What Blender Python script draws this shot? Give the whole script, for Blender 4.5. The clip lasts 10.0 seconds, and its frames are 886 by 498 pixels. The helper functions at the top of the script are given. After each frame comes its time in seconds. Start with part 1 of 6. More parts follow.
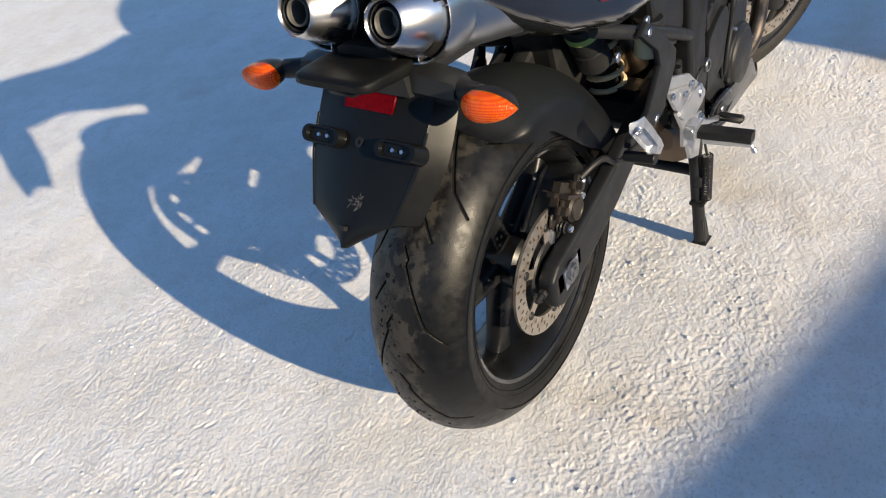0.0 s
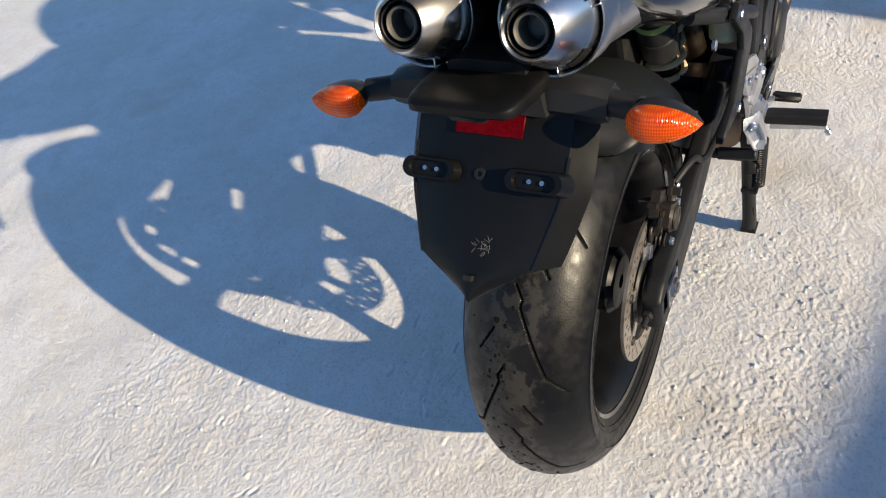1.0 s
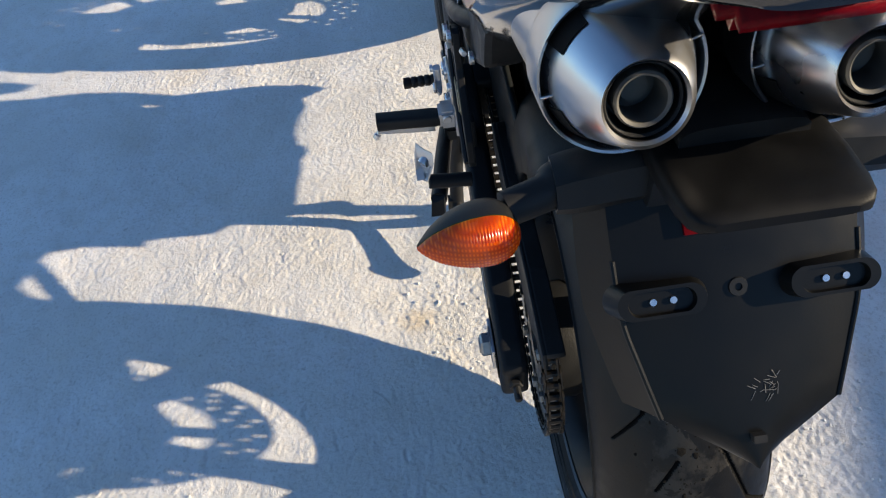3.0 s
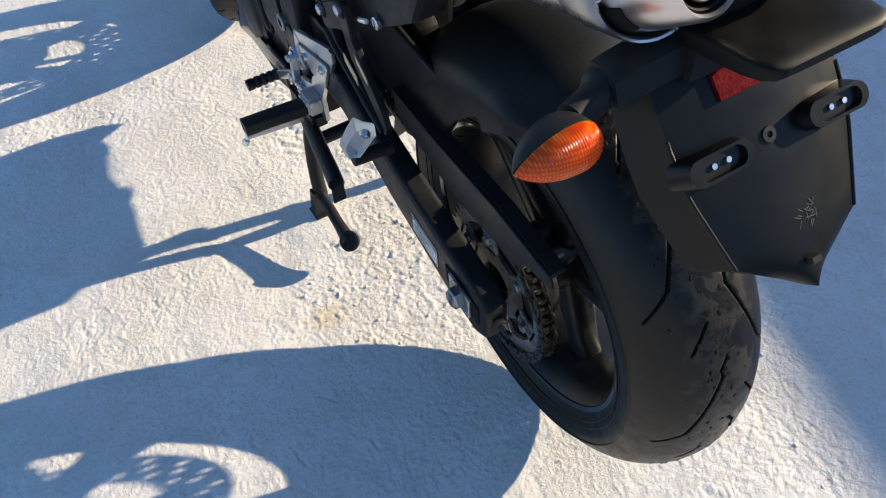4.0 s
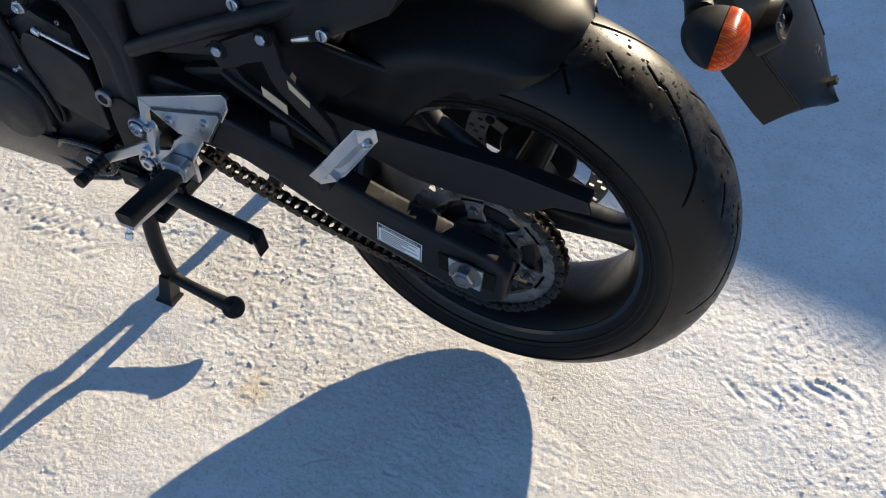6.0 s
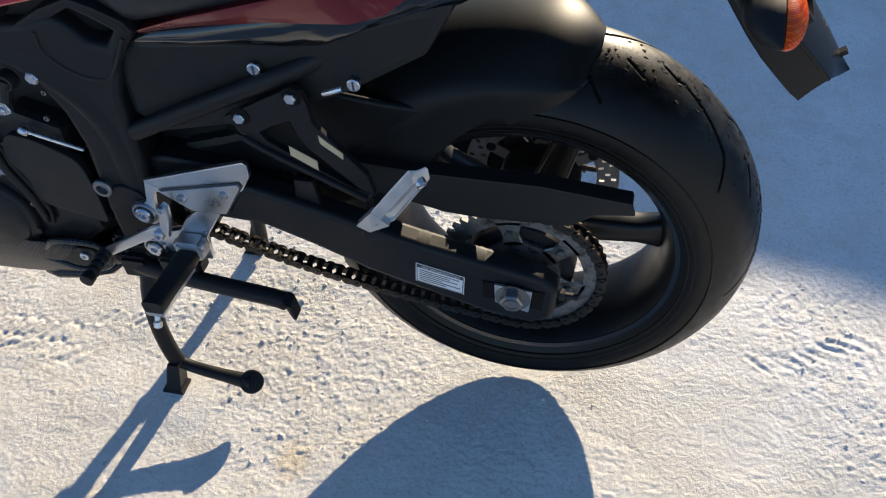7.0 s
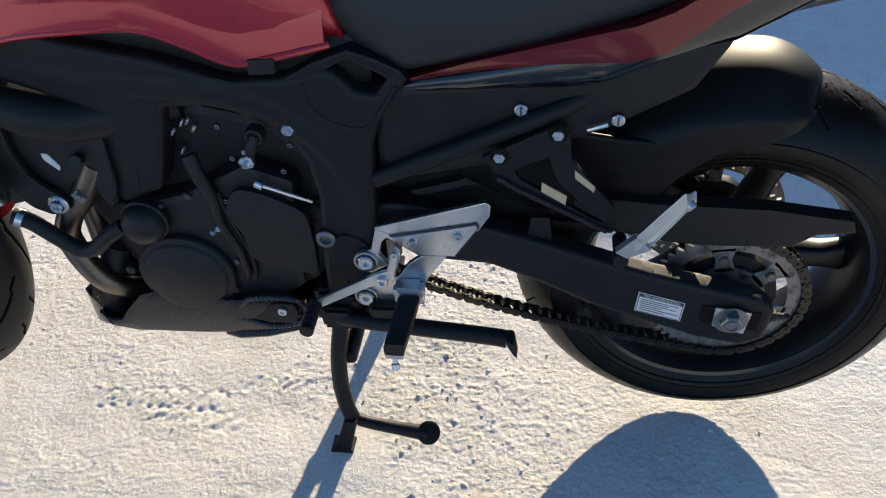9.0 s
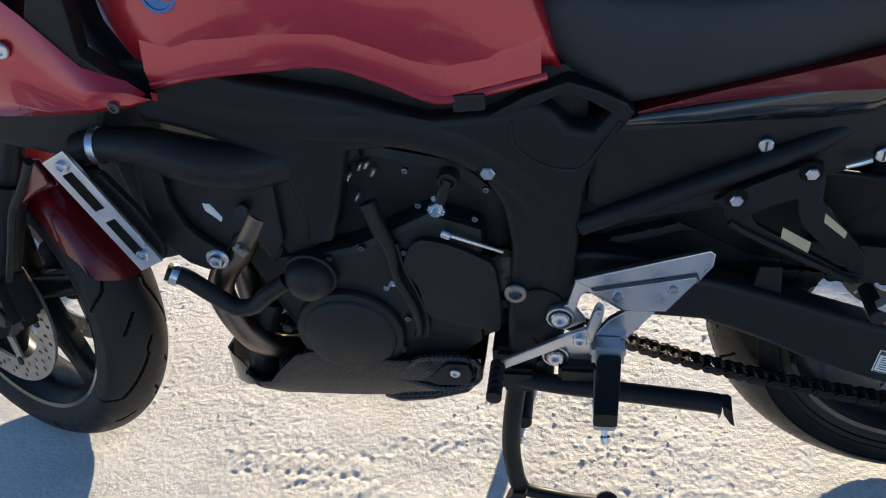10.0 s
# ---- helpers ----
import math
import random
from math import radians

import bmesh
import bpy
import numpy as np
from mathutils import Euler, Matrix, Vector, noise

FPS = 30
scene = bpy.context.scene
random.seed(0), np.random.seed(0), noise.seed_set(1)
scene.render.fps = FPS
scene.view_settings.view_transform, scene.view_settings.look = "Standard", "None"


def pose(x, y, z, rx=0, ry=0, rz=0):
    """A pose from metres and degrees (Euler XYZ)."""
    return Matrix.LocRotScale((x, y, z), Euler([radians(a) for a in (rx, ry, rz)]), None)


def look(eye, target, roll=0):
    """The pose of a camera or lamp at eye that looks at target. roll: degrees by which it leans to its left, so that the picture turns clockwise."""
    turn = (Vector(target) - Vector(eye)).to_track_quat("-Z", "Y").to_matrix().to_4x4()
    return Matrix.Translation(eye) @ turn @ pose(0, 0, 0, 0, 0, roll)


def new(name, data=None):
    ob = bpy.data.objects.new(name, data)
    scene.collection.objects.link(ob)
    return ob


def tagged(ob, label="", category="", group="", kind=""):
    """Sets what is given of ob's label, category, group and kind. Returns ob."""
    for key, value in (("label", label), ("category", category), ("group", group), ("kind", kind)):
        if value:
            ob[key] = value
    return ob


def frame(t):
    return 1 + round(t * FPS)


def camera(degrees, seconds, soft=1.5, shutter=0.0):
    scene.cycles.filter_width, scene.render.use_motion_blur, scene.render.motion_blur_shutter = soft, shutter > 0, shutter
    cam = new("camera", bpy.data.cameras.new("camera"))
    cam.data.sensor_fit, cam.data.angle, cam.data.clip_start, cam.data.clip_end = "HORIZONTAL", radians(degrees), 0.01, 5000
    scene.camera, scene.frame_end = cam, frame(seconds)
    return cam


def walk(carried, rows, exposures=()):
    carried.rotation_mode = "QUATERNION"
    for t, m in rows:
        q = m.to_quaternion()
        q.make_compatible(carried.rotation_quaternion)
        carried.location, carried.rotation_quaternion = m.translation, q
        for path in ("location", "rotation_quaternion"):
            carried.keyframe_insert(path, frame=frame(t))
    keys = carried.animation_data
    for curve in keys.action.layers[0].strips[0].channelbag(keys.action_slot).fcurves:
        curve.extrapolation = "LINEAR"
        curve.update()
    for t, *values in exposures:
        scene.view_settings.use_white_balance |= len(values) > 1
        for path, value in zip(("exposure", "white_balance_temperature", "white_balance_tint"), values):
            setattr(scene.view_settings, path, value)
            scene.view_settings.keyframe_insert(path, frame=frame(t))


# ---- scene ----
cam = camera(55.6, 10.0, soft=1.15)
PATH = [
    (0, (-0.991, -0.708, 1.315), (0.22, 0.327, 0.106), -11.4),
    (0.5, (-0.992, -0.543, 1.29), (0.238, 0.399, 0.026), -12.0),
    (1, (-0.958, -0.38, 1.306), (0.319, 0.483, 0.031), -12.8),
    (1.5, (-0.924, -0.219, 1.322), (0.438, 0.46, 0.023), -11.7),
    (2, (-0.909, -0.072, 1.310), (0.503, 0.363, -0.038), -9.5),
    (2.5, (-0.771, 0.071, 1.262), (0.621, 0.318, -0.152), -8.5),
    (2.7, (-0.703, 0.123, 1.251), (0.688, 0.298, -0.175), -8.6),
    (3.8, (-0.655, 0.443, 1.263), (0.603, -0.033, -0.217), -7.8),
    (4, (-0.638, 0.472, 1.252), (0.575, -0.064, -0.244), -7.9),
    (4.5, (-0.55, 0.536, 1.215), (0.529, -0.147, -0.325), -7.7),
    (5, (-0.453, 0.59, 1.227), (0.484, -0.278, -0.311), -6.0),
    (5.5, (-0.393, 0.68, 1.233), (0.374, -0.353, -0.299), -3.7),
    (5.7, (-0.356, 0.749, 1.244), (0.342, -0.34, -0.281), -3.2),
    (6.8, (-0.179, 0.912, 1.245), (0.251, -0.398, -0.203), -4.4),
    (7, (-0.128, 0.911, 1.246), (0.269, -0.411, -0.201), -5.3),
    (7.5, (-0.047, 0.911, 1.256), (0.27, -0.437, -0.186), -5.4),
    (8, (0.033, 0.934, 1.254), (0.282, -0.449, -0.169), -4.1),
    (8.5, (0.159, 1.008, 1.258), (0.376, -0.444, -0.1), -3.5),
    (9, (0.273, 1.076, 1.25), (0.513, -0.425, -0.05), -3.2),
    (9.5, (0.378, 1.048, 1.218), (0.662, -0.463, -0.061), -4.1),
    (10, (0.502, 0.982, 1.198), (0.838, -0.554, -0.039), -6.1),
]
walk(cam, [(t, look(eye, target, roll)) for t, eye, target, roll in PATH], [(0, 0.78, 6760, 10), (1.0, 0.72, 6760, 10), (2.0, 0.60, 6760, 10), (2.7, 0.72, 6760, 10), (3.8, 0.96, 6760, 10), (4.5, 0.90, 6760, 10), (5.0, 0.78, 6760, 10), (10, 0.76, 6760, 10)])


# ---- world, sun, shade ----
SUN = Vector((-0.62, -2.92, 1.0))            # towards the sun
world = bpy.data.worlds.new("world")
scene.world = world
world.use_nodes = True
wn = world.node_tree.nodes
sky = wn.new("ShaderNodeTexSky")
sky.sky_type = 'NISHITA'
sky.sun_disc = False
sky.dust_density, sky.ozone_density = 0.2, 5.0
sky.sun_elevation = math.atan2(SUN.z, math.hypot(SUN.x, SUN.y))
sky.sun_rotation = math.atan2(SUN.x, SUN.y)
world.node_tree.links.new(sky.outputs[0], wn["Background"].inputs[0])
wn["Background"].inputs[1].default_value = 0.113
sun = new("sun", bpy.data.lights.new("sun", 'SUN'))
sun.data.energy, sun.data.angle, sun.data.color = 5.0, radians(0.53), (1.0, 0.85, 0.63)
sun.matrix_world = look(SUN * 10, (0, 0, 0))


# ---- materials ----
def mat(name, base, rough=0.5, metal=0.0, var=0.12, scale=40.0, bump=0.0, bscale=200.0, rvar=0.1, coat=0.0, spec=0.5, dirt=None, island=0.0):
    """A painted, cast or moulded surface: base colour with two scales of variation, uneven gloss and fine relief."""
    m = bpy.data.materials.new(name)
    m.use_nodes = True
    nt = m.node_tree
    b = nt.nodes["Principled BSDF"]
    b.inputs["Metallic"].default_value = metal
    b.inputs["Specular IOR Level"].default_value = spec
    b.inputs["Coat Weight"].default_value = coat
    b.inputs["Coat Roughness"].default_value = 0.06
    tc = nt.nodes.new("ShaderNodeTexCoord")
    n1 = nt.nodes.new("ShaderNodeTexNoise")
    n1.inputs["Scale"].default_value, n1.inputs["Detail"].default_value = scale, 6
    n2 = nt.nodes.new("ShaderNodeTexNoise")
    n2.inputs["Scale"].default_value, n2.inputs["Detail"].default_value = scale / 7, 3
    for n in (n1, n2):
        nt.links.new(tc.outputs["Object"], n.inputs["Vector"])
    add = nt.nodes.new("ShaderNodeMath")
    add.operation = 'ADD'
    nt.links.new(n1.outputs["Fac"], add.inputs[0])
    nt.links.new(n2.outputs["Fac"], add.inputs[1])
    ramp = nt.nodes.new("ShaderNodeMapRange")
    for k, v in zip(("From Min", "From Max", "To Min", "To Max"), (0.6, 1.4, 1 - var, 1 + var)):
        ramp.inputs[k].default_value = v
    nt.links.new(add.outputs[0], ramp.inputs["Value"])
    mul = nt.nodes.new("ShaderNodeVectorMath")
    mul.operation = 'SCALE'
    mul.inputs[0].default_value = base
    nt.links.new(ramp.outputs[0], mul.inputs["Scale"])
    colour = mul.outputs[0]
    if dirt:
        dn = nt.nodes.new("ShaderNodeTexNoise")
        dn.inputs["Scale"].default_value, dn.inputs["Detail"].default_value, dn.inputs["Roughness"].default_value = dirt[1], 9, 0.7
        nt.links.new(tc.outputs["Object"], dn.inputs["Vector"])
        dr = nt.nodes.new("ShaderNodeMapRange")
        for k, v in zip(("From Min", "From Max", "To Min", "To Max"), (dirt[2], dirt[2] + 0.12, 0.0, dirt[3])):
            dr.inputs[k].default_value = v
        nt.links.new(dn.outputs["Fac"], dr.inputs["Value"])
        mix = nt.nodes.new("ShaderNodeMix")
        mix.data_type = 'RGBA'
        nt.links.new(dr.outputs[0], mix.inputs["Factor"])
        nt.links.new(colour, mix.inputs["A"])
        mix.inputs["B"].default_value = (*dirt[0], 1)
        colour = mix.outputs["Result"]
    nt.links.new(colour, b.inputs["Base Color"])
    rr = nt.nodes.new("ShaderNodeMapRange")
    for k, v in zip(("From Min", "From Max", "To Min", "To Max"), (0.3, 0.7, max(0.02, rough - rvar), min(1, rough + rvar))):
        rr.inputs[k].default_value = v
    nt.links.new(n1.outputs["Fac"], rr.inputs["Value"])
    nt.links.new(rr.outputs[0], b.inputs["Roughness"])
    if bump:
        bn = nt.nodes.new("ShaderNodeTexNoise")
        bn.inputs["Scale"].default_value, bn.inputs["Detail"].default_value = bscale, 4
        nt.links.new(tc.outputs["Object"], bn.inputs["Vector"])
        bp = nt.nodes.new("ShaderNodeBump")
        bp.inputs["Strength"].default_value, bp.inputs["Distance"].default_value = bump, 0.001
        nt.links.new(bn.outputs["Fac"], bp.inputs["Height"])
        nt.links.new(bp.outputs[0], b.inputs["Normal"])
    return m


rubber_part = mat("moulded_rubber", (0.0125, 0.0125, 0.013), 0.52, var=0.2, bump=0.1, bscale=700, spec=0.3)
plastic = mat("matt_black_plastic", (0.0125, 0.0128, 0.0132), 0.46, var=0.2, scale=30, bump=0.12, bscale=900, spec=0.28, dirt=((0.10, 0.10, 0.10), 60, 0.71, 0.25))
paint_black = mat("black_frame_paint", (0.0118, 0.0125, 0.0142), 0.48, var=0.15, scale=25, bump=0.08, bscale=600, spec=0.22, dirt=((0.09, 0.085, 0.08), 45, 0.72, 0.2))
wheel_black = mat("black_wheel_paint", (0.0070, 0.0074, 0.0082), 0.36, var=0.2, scale=25, bump=0.05, bscale=500, spec=0.30, dirt=((0.05, 0.046, 0.04), 38, 0.66, 0.3))
cast_dark = mat("dark_cast_metal", (0.0135, 0.0140, 0.0150), 0.48, metal=0.1, var=0.25, scale=30, bump=0.3, bscale=400, spec=0.34)
gloss_black = mat("gloss_black_paint", (0.008, 0.008, 0.009), 0.16, var=0.2, rvar=0.06, coat=0.8)
red_paint = mat("red_metallic_paint", (0.46, 0.016, 0.030), 0.30, metal=0.35, var=0.08, scale=14, rvar=0.05, coat=1.0)
# darker copy of the red paint: shade on tail and mudguard in its colour
shaded_red = mat("red_metallic_paint_shaded", (0.15, 0.0045, 0.010), 0.30, metal=0.35, var=0.08, scale=14, rvar=0.05, coat=0.6)
carrier_plastic = mat("scuffed_satin_plastic", (0.0052, 0.0053, 0.0052), 0.33, var=0.15, scale=20, bump=0.05, bscale=500, rvar=0.06, spec=0.23, dirt=((0.10, 0.10, 0.09), 55, 0.72, 0.3))
seat_cloth = mat("seat_vinyl", (0.020, 0.022, 0.026), 0.5, var=0.2, scale=50, bump=0.5, bscale=700, spec=0.4)
steel = mat("brushed_steel", (0.52, 0.53, 0.55), 0.30, metal=1.0, var=0.12, scale=50, rvar=0.1, bump=0.06, bscale=300)
alu = mat("anodised_aluminium", (0.62, 0.64, 0.67), 0.34, metal=1.0, var=0.08, scale=30, rvar=0.08, bump=0.08, bscale=500)
alu_cast = mat("cast_aluminium", (0.55, 0.56, 0.58), 0.42, metal=0.9, var=0.18, scale=60, bump=0.5, bscale=350)
zinc = mat("zinc_bolt", (0.60, 0.62, 0.66), 0.30, metal=1.0, var=0.15, scale=90)
chain_mat = mat("oily_chain_steel", (0.055, 0.050, 0.045), 0.36, metal=0.85, var=0.4, scale=90, dirt=((0.05, 0.032, 0.018), 120, 0.60, 0.5))
disc_mat = mat("brake_disc_steel", (0.37, 0.335, 0.295), 0.42, metal=0.8, var=0.18, scale=60, dirt=((0.24, 0.145, 0.08), 40, 0.52, 0.6))
spr_mat = mat("sprocket_steel", (0.24, 0.24, 0.235), 0.45, metal=0.85, var=0.25, scale=60, dirt=((0.04, 0.036, 0.032), 50, 0.50, 0.8))
silencer_steel = mat("satin_silencer_steel", (0.50, 0.50, 0.51), 0.30, metal=1.0, var=0.05, scale=9, rvar=0.05)
cone_steel = mat("polished_cone_steel", (0.60, 0.60, 0.61), 0.27, metal=1.0, var=0.05, scale=9, rvar=0.05)
header_steel = mat("stained_header_steel", (0.19, 0.16, 0.135), 0.36, metal=1.0, var=0.3, scale=24, dirt=((0.16, 0.10, 0.06), 30, 0.55, 0.6))
header_mat = mat("heat_stained_steel", (0.15, 0.115, 0.09), 0.34, metal=1.0, var=0.3, scale=20)
carbon = mat("carbon_weave", (0.008, 0.009, 0.011), 0.22, var=0.1, scale=60, rvar=0.03, coat=0.12, spec=0.26)
wn_ = carbon.node_tree.nodes
ck = wn_.new("ShaderNodeTexChecker")
ck.inputs["Scale"].default_value = 300
ck.inputs["Color1"].default_value, ck.inputs["Color2"].default_value = (.0025, .003, .004, 1), (.026, .030, .038, 1)
ctc = wn_.new("ShaderNodeTexCoord")
carbon.node_tree.links.new(ctc.outputs["Object"], ck.inputs["Vector"])
carbon.node_tree.links.new(ck.outputs["Color"], wn_["Principled BSDF"].inputs["Base Color"])
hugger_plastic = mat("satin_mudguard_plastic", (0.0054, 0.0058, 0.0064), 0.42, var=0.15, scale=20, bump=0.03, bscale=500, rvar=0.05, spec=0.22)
# upward faces get a paler, bluish colour: speckled dust plus painted sky sheen
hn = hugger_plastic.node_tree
geo, sepn, dust_sheen = hn.nodes.new("ShaderNodeNewGeometry"), hn.nodes.new("ShaderNodeSeparateXYZ"), hn.nodes.new("ShaderNodeTexNoise")
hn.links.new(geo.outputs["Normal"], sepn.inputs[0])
dust_sheen.inputs["Scale"].default_value, dust_sheen.inputs["Detail"].default_value, dust_sheen.inputs["Roughness"].default_value = 85, 8, .7
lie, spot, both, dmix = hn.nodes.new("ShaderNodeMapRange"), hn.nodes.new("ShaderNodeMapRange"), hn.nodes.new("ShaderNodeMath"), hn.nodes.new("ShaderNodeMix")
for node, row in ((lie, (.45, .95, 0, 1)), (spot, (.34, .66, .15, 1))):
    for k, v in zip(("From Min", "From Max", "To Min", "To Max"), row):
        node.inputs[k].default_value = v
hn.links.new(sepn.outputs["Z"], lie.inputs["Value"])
hn.links.new(dust_sheen.outputs["Fac"], spot.inputs["Value"])
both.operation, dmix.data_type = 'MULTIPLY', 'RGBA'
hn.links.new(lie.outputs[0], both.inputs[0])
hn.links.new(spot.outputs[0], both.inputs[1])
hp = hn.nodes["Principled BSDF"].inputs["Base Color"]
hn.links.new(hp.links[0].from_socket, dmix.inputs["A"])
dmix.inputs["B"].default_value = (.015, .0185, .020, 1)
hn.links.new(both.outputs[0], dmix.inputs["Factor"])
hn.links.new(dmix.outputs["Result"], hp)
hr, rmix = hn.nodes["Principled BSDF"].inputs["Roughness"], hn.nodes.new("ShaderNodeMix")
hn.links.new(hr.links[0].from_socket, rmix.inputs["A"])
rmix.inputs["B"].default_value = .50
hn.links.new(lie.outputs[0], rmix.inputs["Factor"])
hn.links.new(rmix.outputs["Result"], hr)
reservoir = mat("translucent_reservoir", (0.62, 0.50, 0.30), 0.4, var=0.1)
axle_steel = mat("dull_axle_steel", (0.28, 0.28, 0.285), 0.36, metal=1.0, var=0.25, scale=70)
green_band = mat("pale_green_band", (0.30, 0.42, 0.12), 0.4, var=0.1)
white_label = mat("white_label", (0.72, 0.73, 0.74), 0.4, var=0.05)
print_black = mat("label_print", (0.05, 0.05, 0.055), 0.5)
# tan puts the sunlight on the hanger's patches into their colour
sunlit_tan = mat("tan_sunlight_paint", (0.60, 0.47, 0.29), 0.45, var=0.15)
blue_badge = mat("blue_badge", (0.03, 0.12, 0.35), 0.25, coat=0.6)
caliper_metal = mat("weathered_caliper", (0.024, 0.020, 0.017), 0.5, metal=0.3, var=0.35, scale=50, bump=0.3, bscale=350, spec=0.4, dirt=((0.10, 0.055, 0.028), 60, 0.58, 0.6))
matt_hood = mat("matt_hood_plastic", (0.0045, 0.0045, 0.0046), 0.50, var=0.2, scale=30, bump=0.12, bscale=800, spec=0.16)
red_reflector = mat("red_reflector", (0.10, 0.0012, 0.004), 0.4, var=0.4, scale=260, bump=0.25, bscale=450, spec=0.06)
scuff_grey = mat("scuff_grey", (0.16, 0.16, 0.155), 0.7)
# near-black colour puts the shade of slots, gaps and recesses into surfaces
recess_dark = mat("recess_shade_black", (0.006, 0.0055, 0.005), 0.85, var=0.3, spec=0.2)
grey_soot = mat("grey_exhaust_soot", (0.10, 0.095, 0.085), 0.6, metal=0.3, var=0.3, scale=80)
masonry = mat("rendered_wall", (0.45, 0.42, 0.38), 0.85, var=0.12, scale=6, bump=0.5, bscale=40)
amber = mat("amber_lens", (0.90, 0.13, 0.004), 0.22, var=0.12, scale=60, coat=0.0, spec=0.3)
ab = amber.node_tree.nodes["Principled BSDF"]
ab.inputs["Subsurface Weight"].default_value = 1.0
ab.inputs["Subsurface Radius"].default_value = (1.0, 0.30, 0.01)
ab.inputs["Subsurface Scale"].default_value = 0.02
an = amber.node_tree
bands = []
for direction, wide in (('Y', 2 * math.pi / (20 * .0026)), ('Z', 2 * math.pi / (20 * .0036))):
    wv = an.nodes.new("ShaderNodeTexWave")
    wv.bands_direction = direction
    wv.inputs["Scale"].default_value, wv.inputs["Distortion"].default_value = wide, 0.4
    atc = an.nodes.new("ShaderNodeTexCoord")
    an.links.new(atc.outputs["Object"], wv.inputs["Vector"])
    bands.append(wv)
bmul = an.nodes.new("ShaderNodeMath")
bmul.operation = 'MULTIPLY'
an.links.new(bands[0].outputs["Fac"], bmul.inputs[0])
an.links.new(bands[1].outputs["Fac"], bmul.inputs[1])
bmix = an.nodes.new("ShaderNodeMix")
bmix.data_type = 'RGBA'
an.links.new(bmul.outputs[0], bmix.inputs["Factor"])
bmix.inputs["A"].default_value, bmix.inputs["B"].default_value = (.55, .050, .002, 1), (.90, .19, .012, 1)
an.links.new(bmix.outputs["Result"], ab.inputs["Base Color"])


# ---- mesh tools ----
def finish(bm, sharp=35):
    bmesh.ops.recalc_face_normals(bm, faces=bm.faces)
    lim = radians(sharp)
    for f in bm.faces:
        f.smooth = True
    area = {f: f.calc_area() for f in bm.faces}
    for f in bm.faces:
        if area[f] > 2e-5 and all(area[g] < .35 * area[f] for e in f.edges for g in e.link_faces if g is not f):
            f.smooth = False
    for e in bm.edges:
        if len(e.link_faces) == 2 and e.calc_face_angle(0) > lim:
            e.smooth = False
    return bm


def part(name, bm, material, parent=None, label="", sharp=35):
    finish(bm, sharp)
    me = bpy.data.meshes.new(name)
    bm.to_mesh(me)
    bm.free()
    me.materials.append(material)
    ob = new(name, me)
    if parent:
        ob.parent = parent
    return tagged(ob, label)


def join(*bms):
    out = bmesh.new()
    for b in bms:
        me = bpy.data.meshes.new("tmp")
        b.to_mesh(me)
        b.free()
        out.from_mesh(me)
        bpy.data.meshes.remove(me)
    return out


def moved(bm, m):
    bmesh.ops.transform(bm, matrix=m, verts=bm.verts)
    return bm


def prism(pts, y0, y1, bevel=0.004, seg=2):
    """A plate: the outline pts in x and z, from y0 to y1, its edges rounded."""
    bm = bmesh.new()
    a = [bm.verts.new((x, y0, z)) for x, z in pts]
    b = [bm.verts.new((x, y1, z)) for x, z in pts]
    n = len(pts)
    bm.faces.new(a)
    bm.faces.new(b[::-1])
    for i in range(n):
        bm.faces.new((a[i], b[i], b[(i + 1) % n], a[(i + 1) % n]))
    bmesh.ops.recalc_face_normals(bm, faces=bm.faces)
    if bevel:
        bmesh.ops.bevel(bm, geom=list(bm.edges), offset=bevel, segments=seg, affect='EDGES', clamp_overlap=True, profile=0.6)
    return bm


def smooth_loop(pts, n=3):
    """Rounds a closed outline by cutting its corners."""
    for _ in range(n):
        q = []
        for i, p in enumerate(pts):
            r = pts[(i + 1) % len(pts)]
            q += [(p[0] * .75 + r[0] * .25, p[1] * .75 + r[1] * .25), (p[0] * .25 + r[0] * .75, p[1] * .25 + r[1] * .75)]
        pts = q
    return pts


def box(cx, cy, cz, sx, sy, sz, bevel=0.003, rx=0, ry=0, rz=0):
    bm = bmesh.new()
    bmesh.ops.create_cube(bm, size=1)
    bmesh.ops.scale(bm, vec=(sx, sy, sz), verts=bm.verts)
    if bevel:
        bmesh.ops.bevel(bm, geom=list(bm.edges), offset=bevel, segments=2, affect='EDGES', clamp_overlap=True)
    return moved(bm, pose(cx, cy, cz, rx, ry, rz))


def spline(pts, n=8):
    """Points along a smooth line through pts."""
    pts = [Vector(p) for p in pts]
    if len(pts) == 2:
        return [pts[0].lerp(pts[1], i / n) for i in range(n + 1)]
    out = []
    for i in range(len(pts) - 1):
        p0, p1, p2, p3 = pts[max(i - 1, 0)], pts[i], pts[i + 1], pts[min(i + 2, len(pts) - 1)]
        for k in range(n):
            t = k / n
            out.append(0.5 * ((2 * p1) + (p2 - p0) * t + (2 * p0 - 5 * p1 + 4 * p2 - p3) * t * t + (3 * p1 - p0 - 3 * p2 + p3) * t ** 3))
    return out + [pts[-1]]


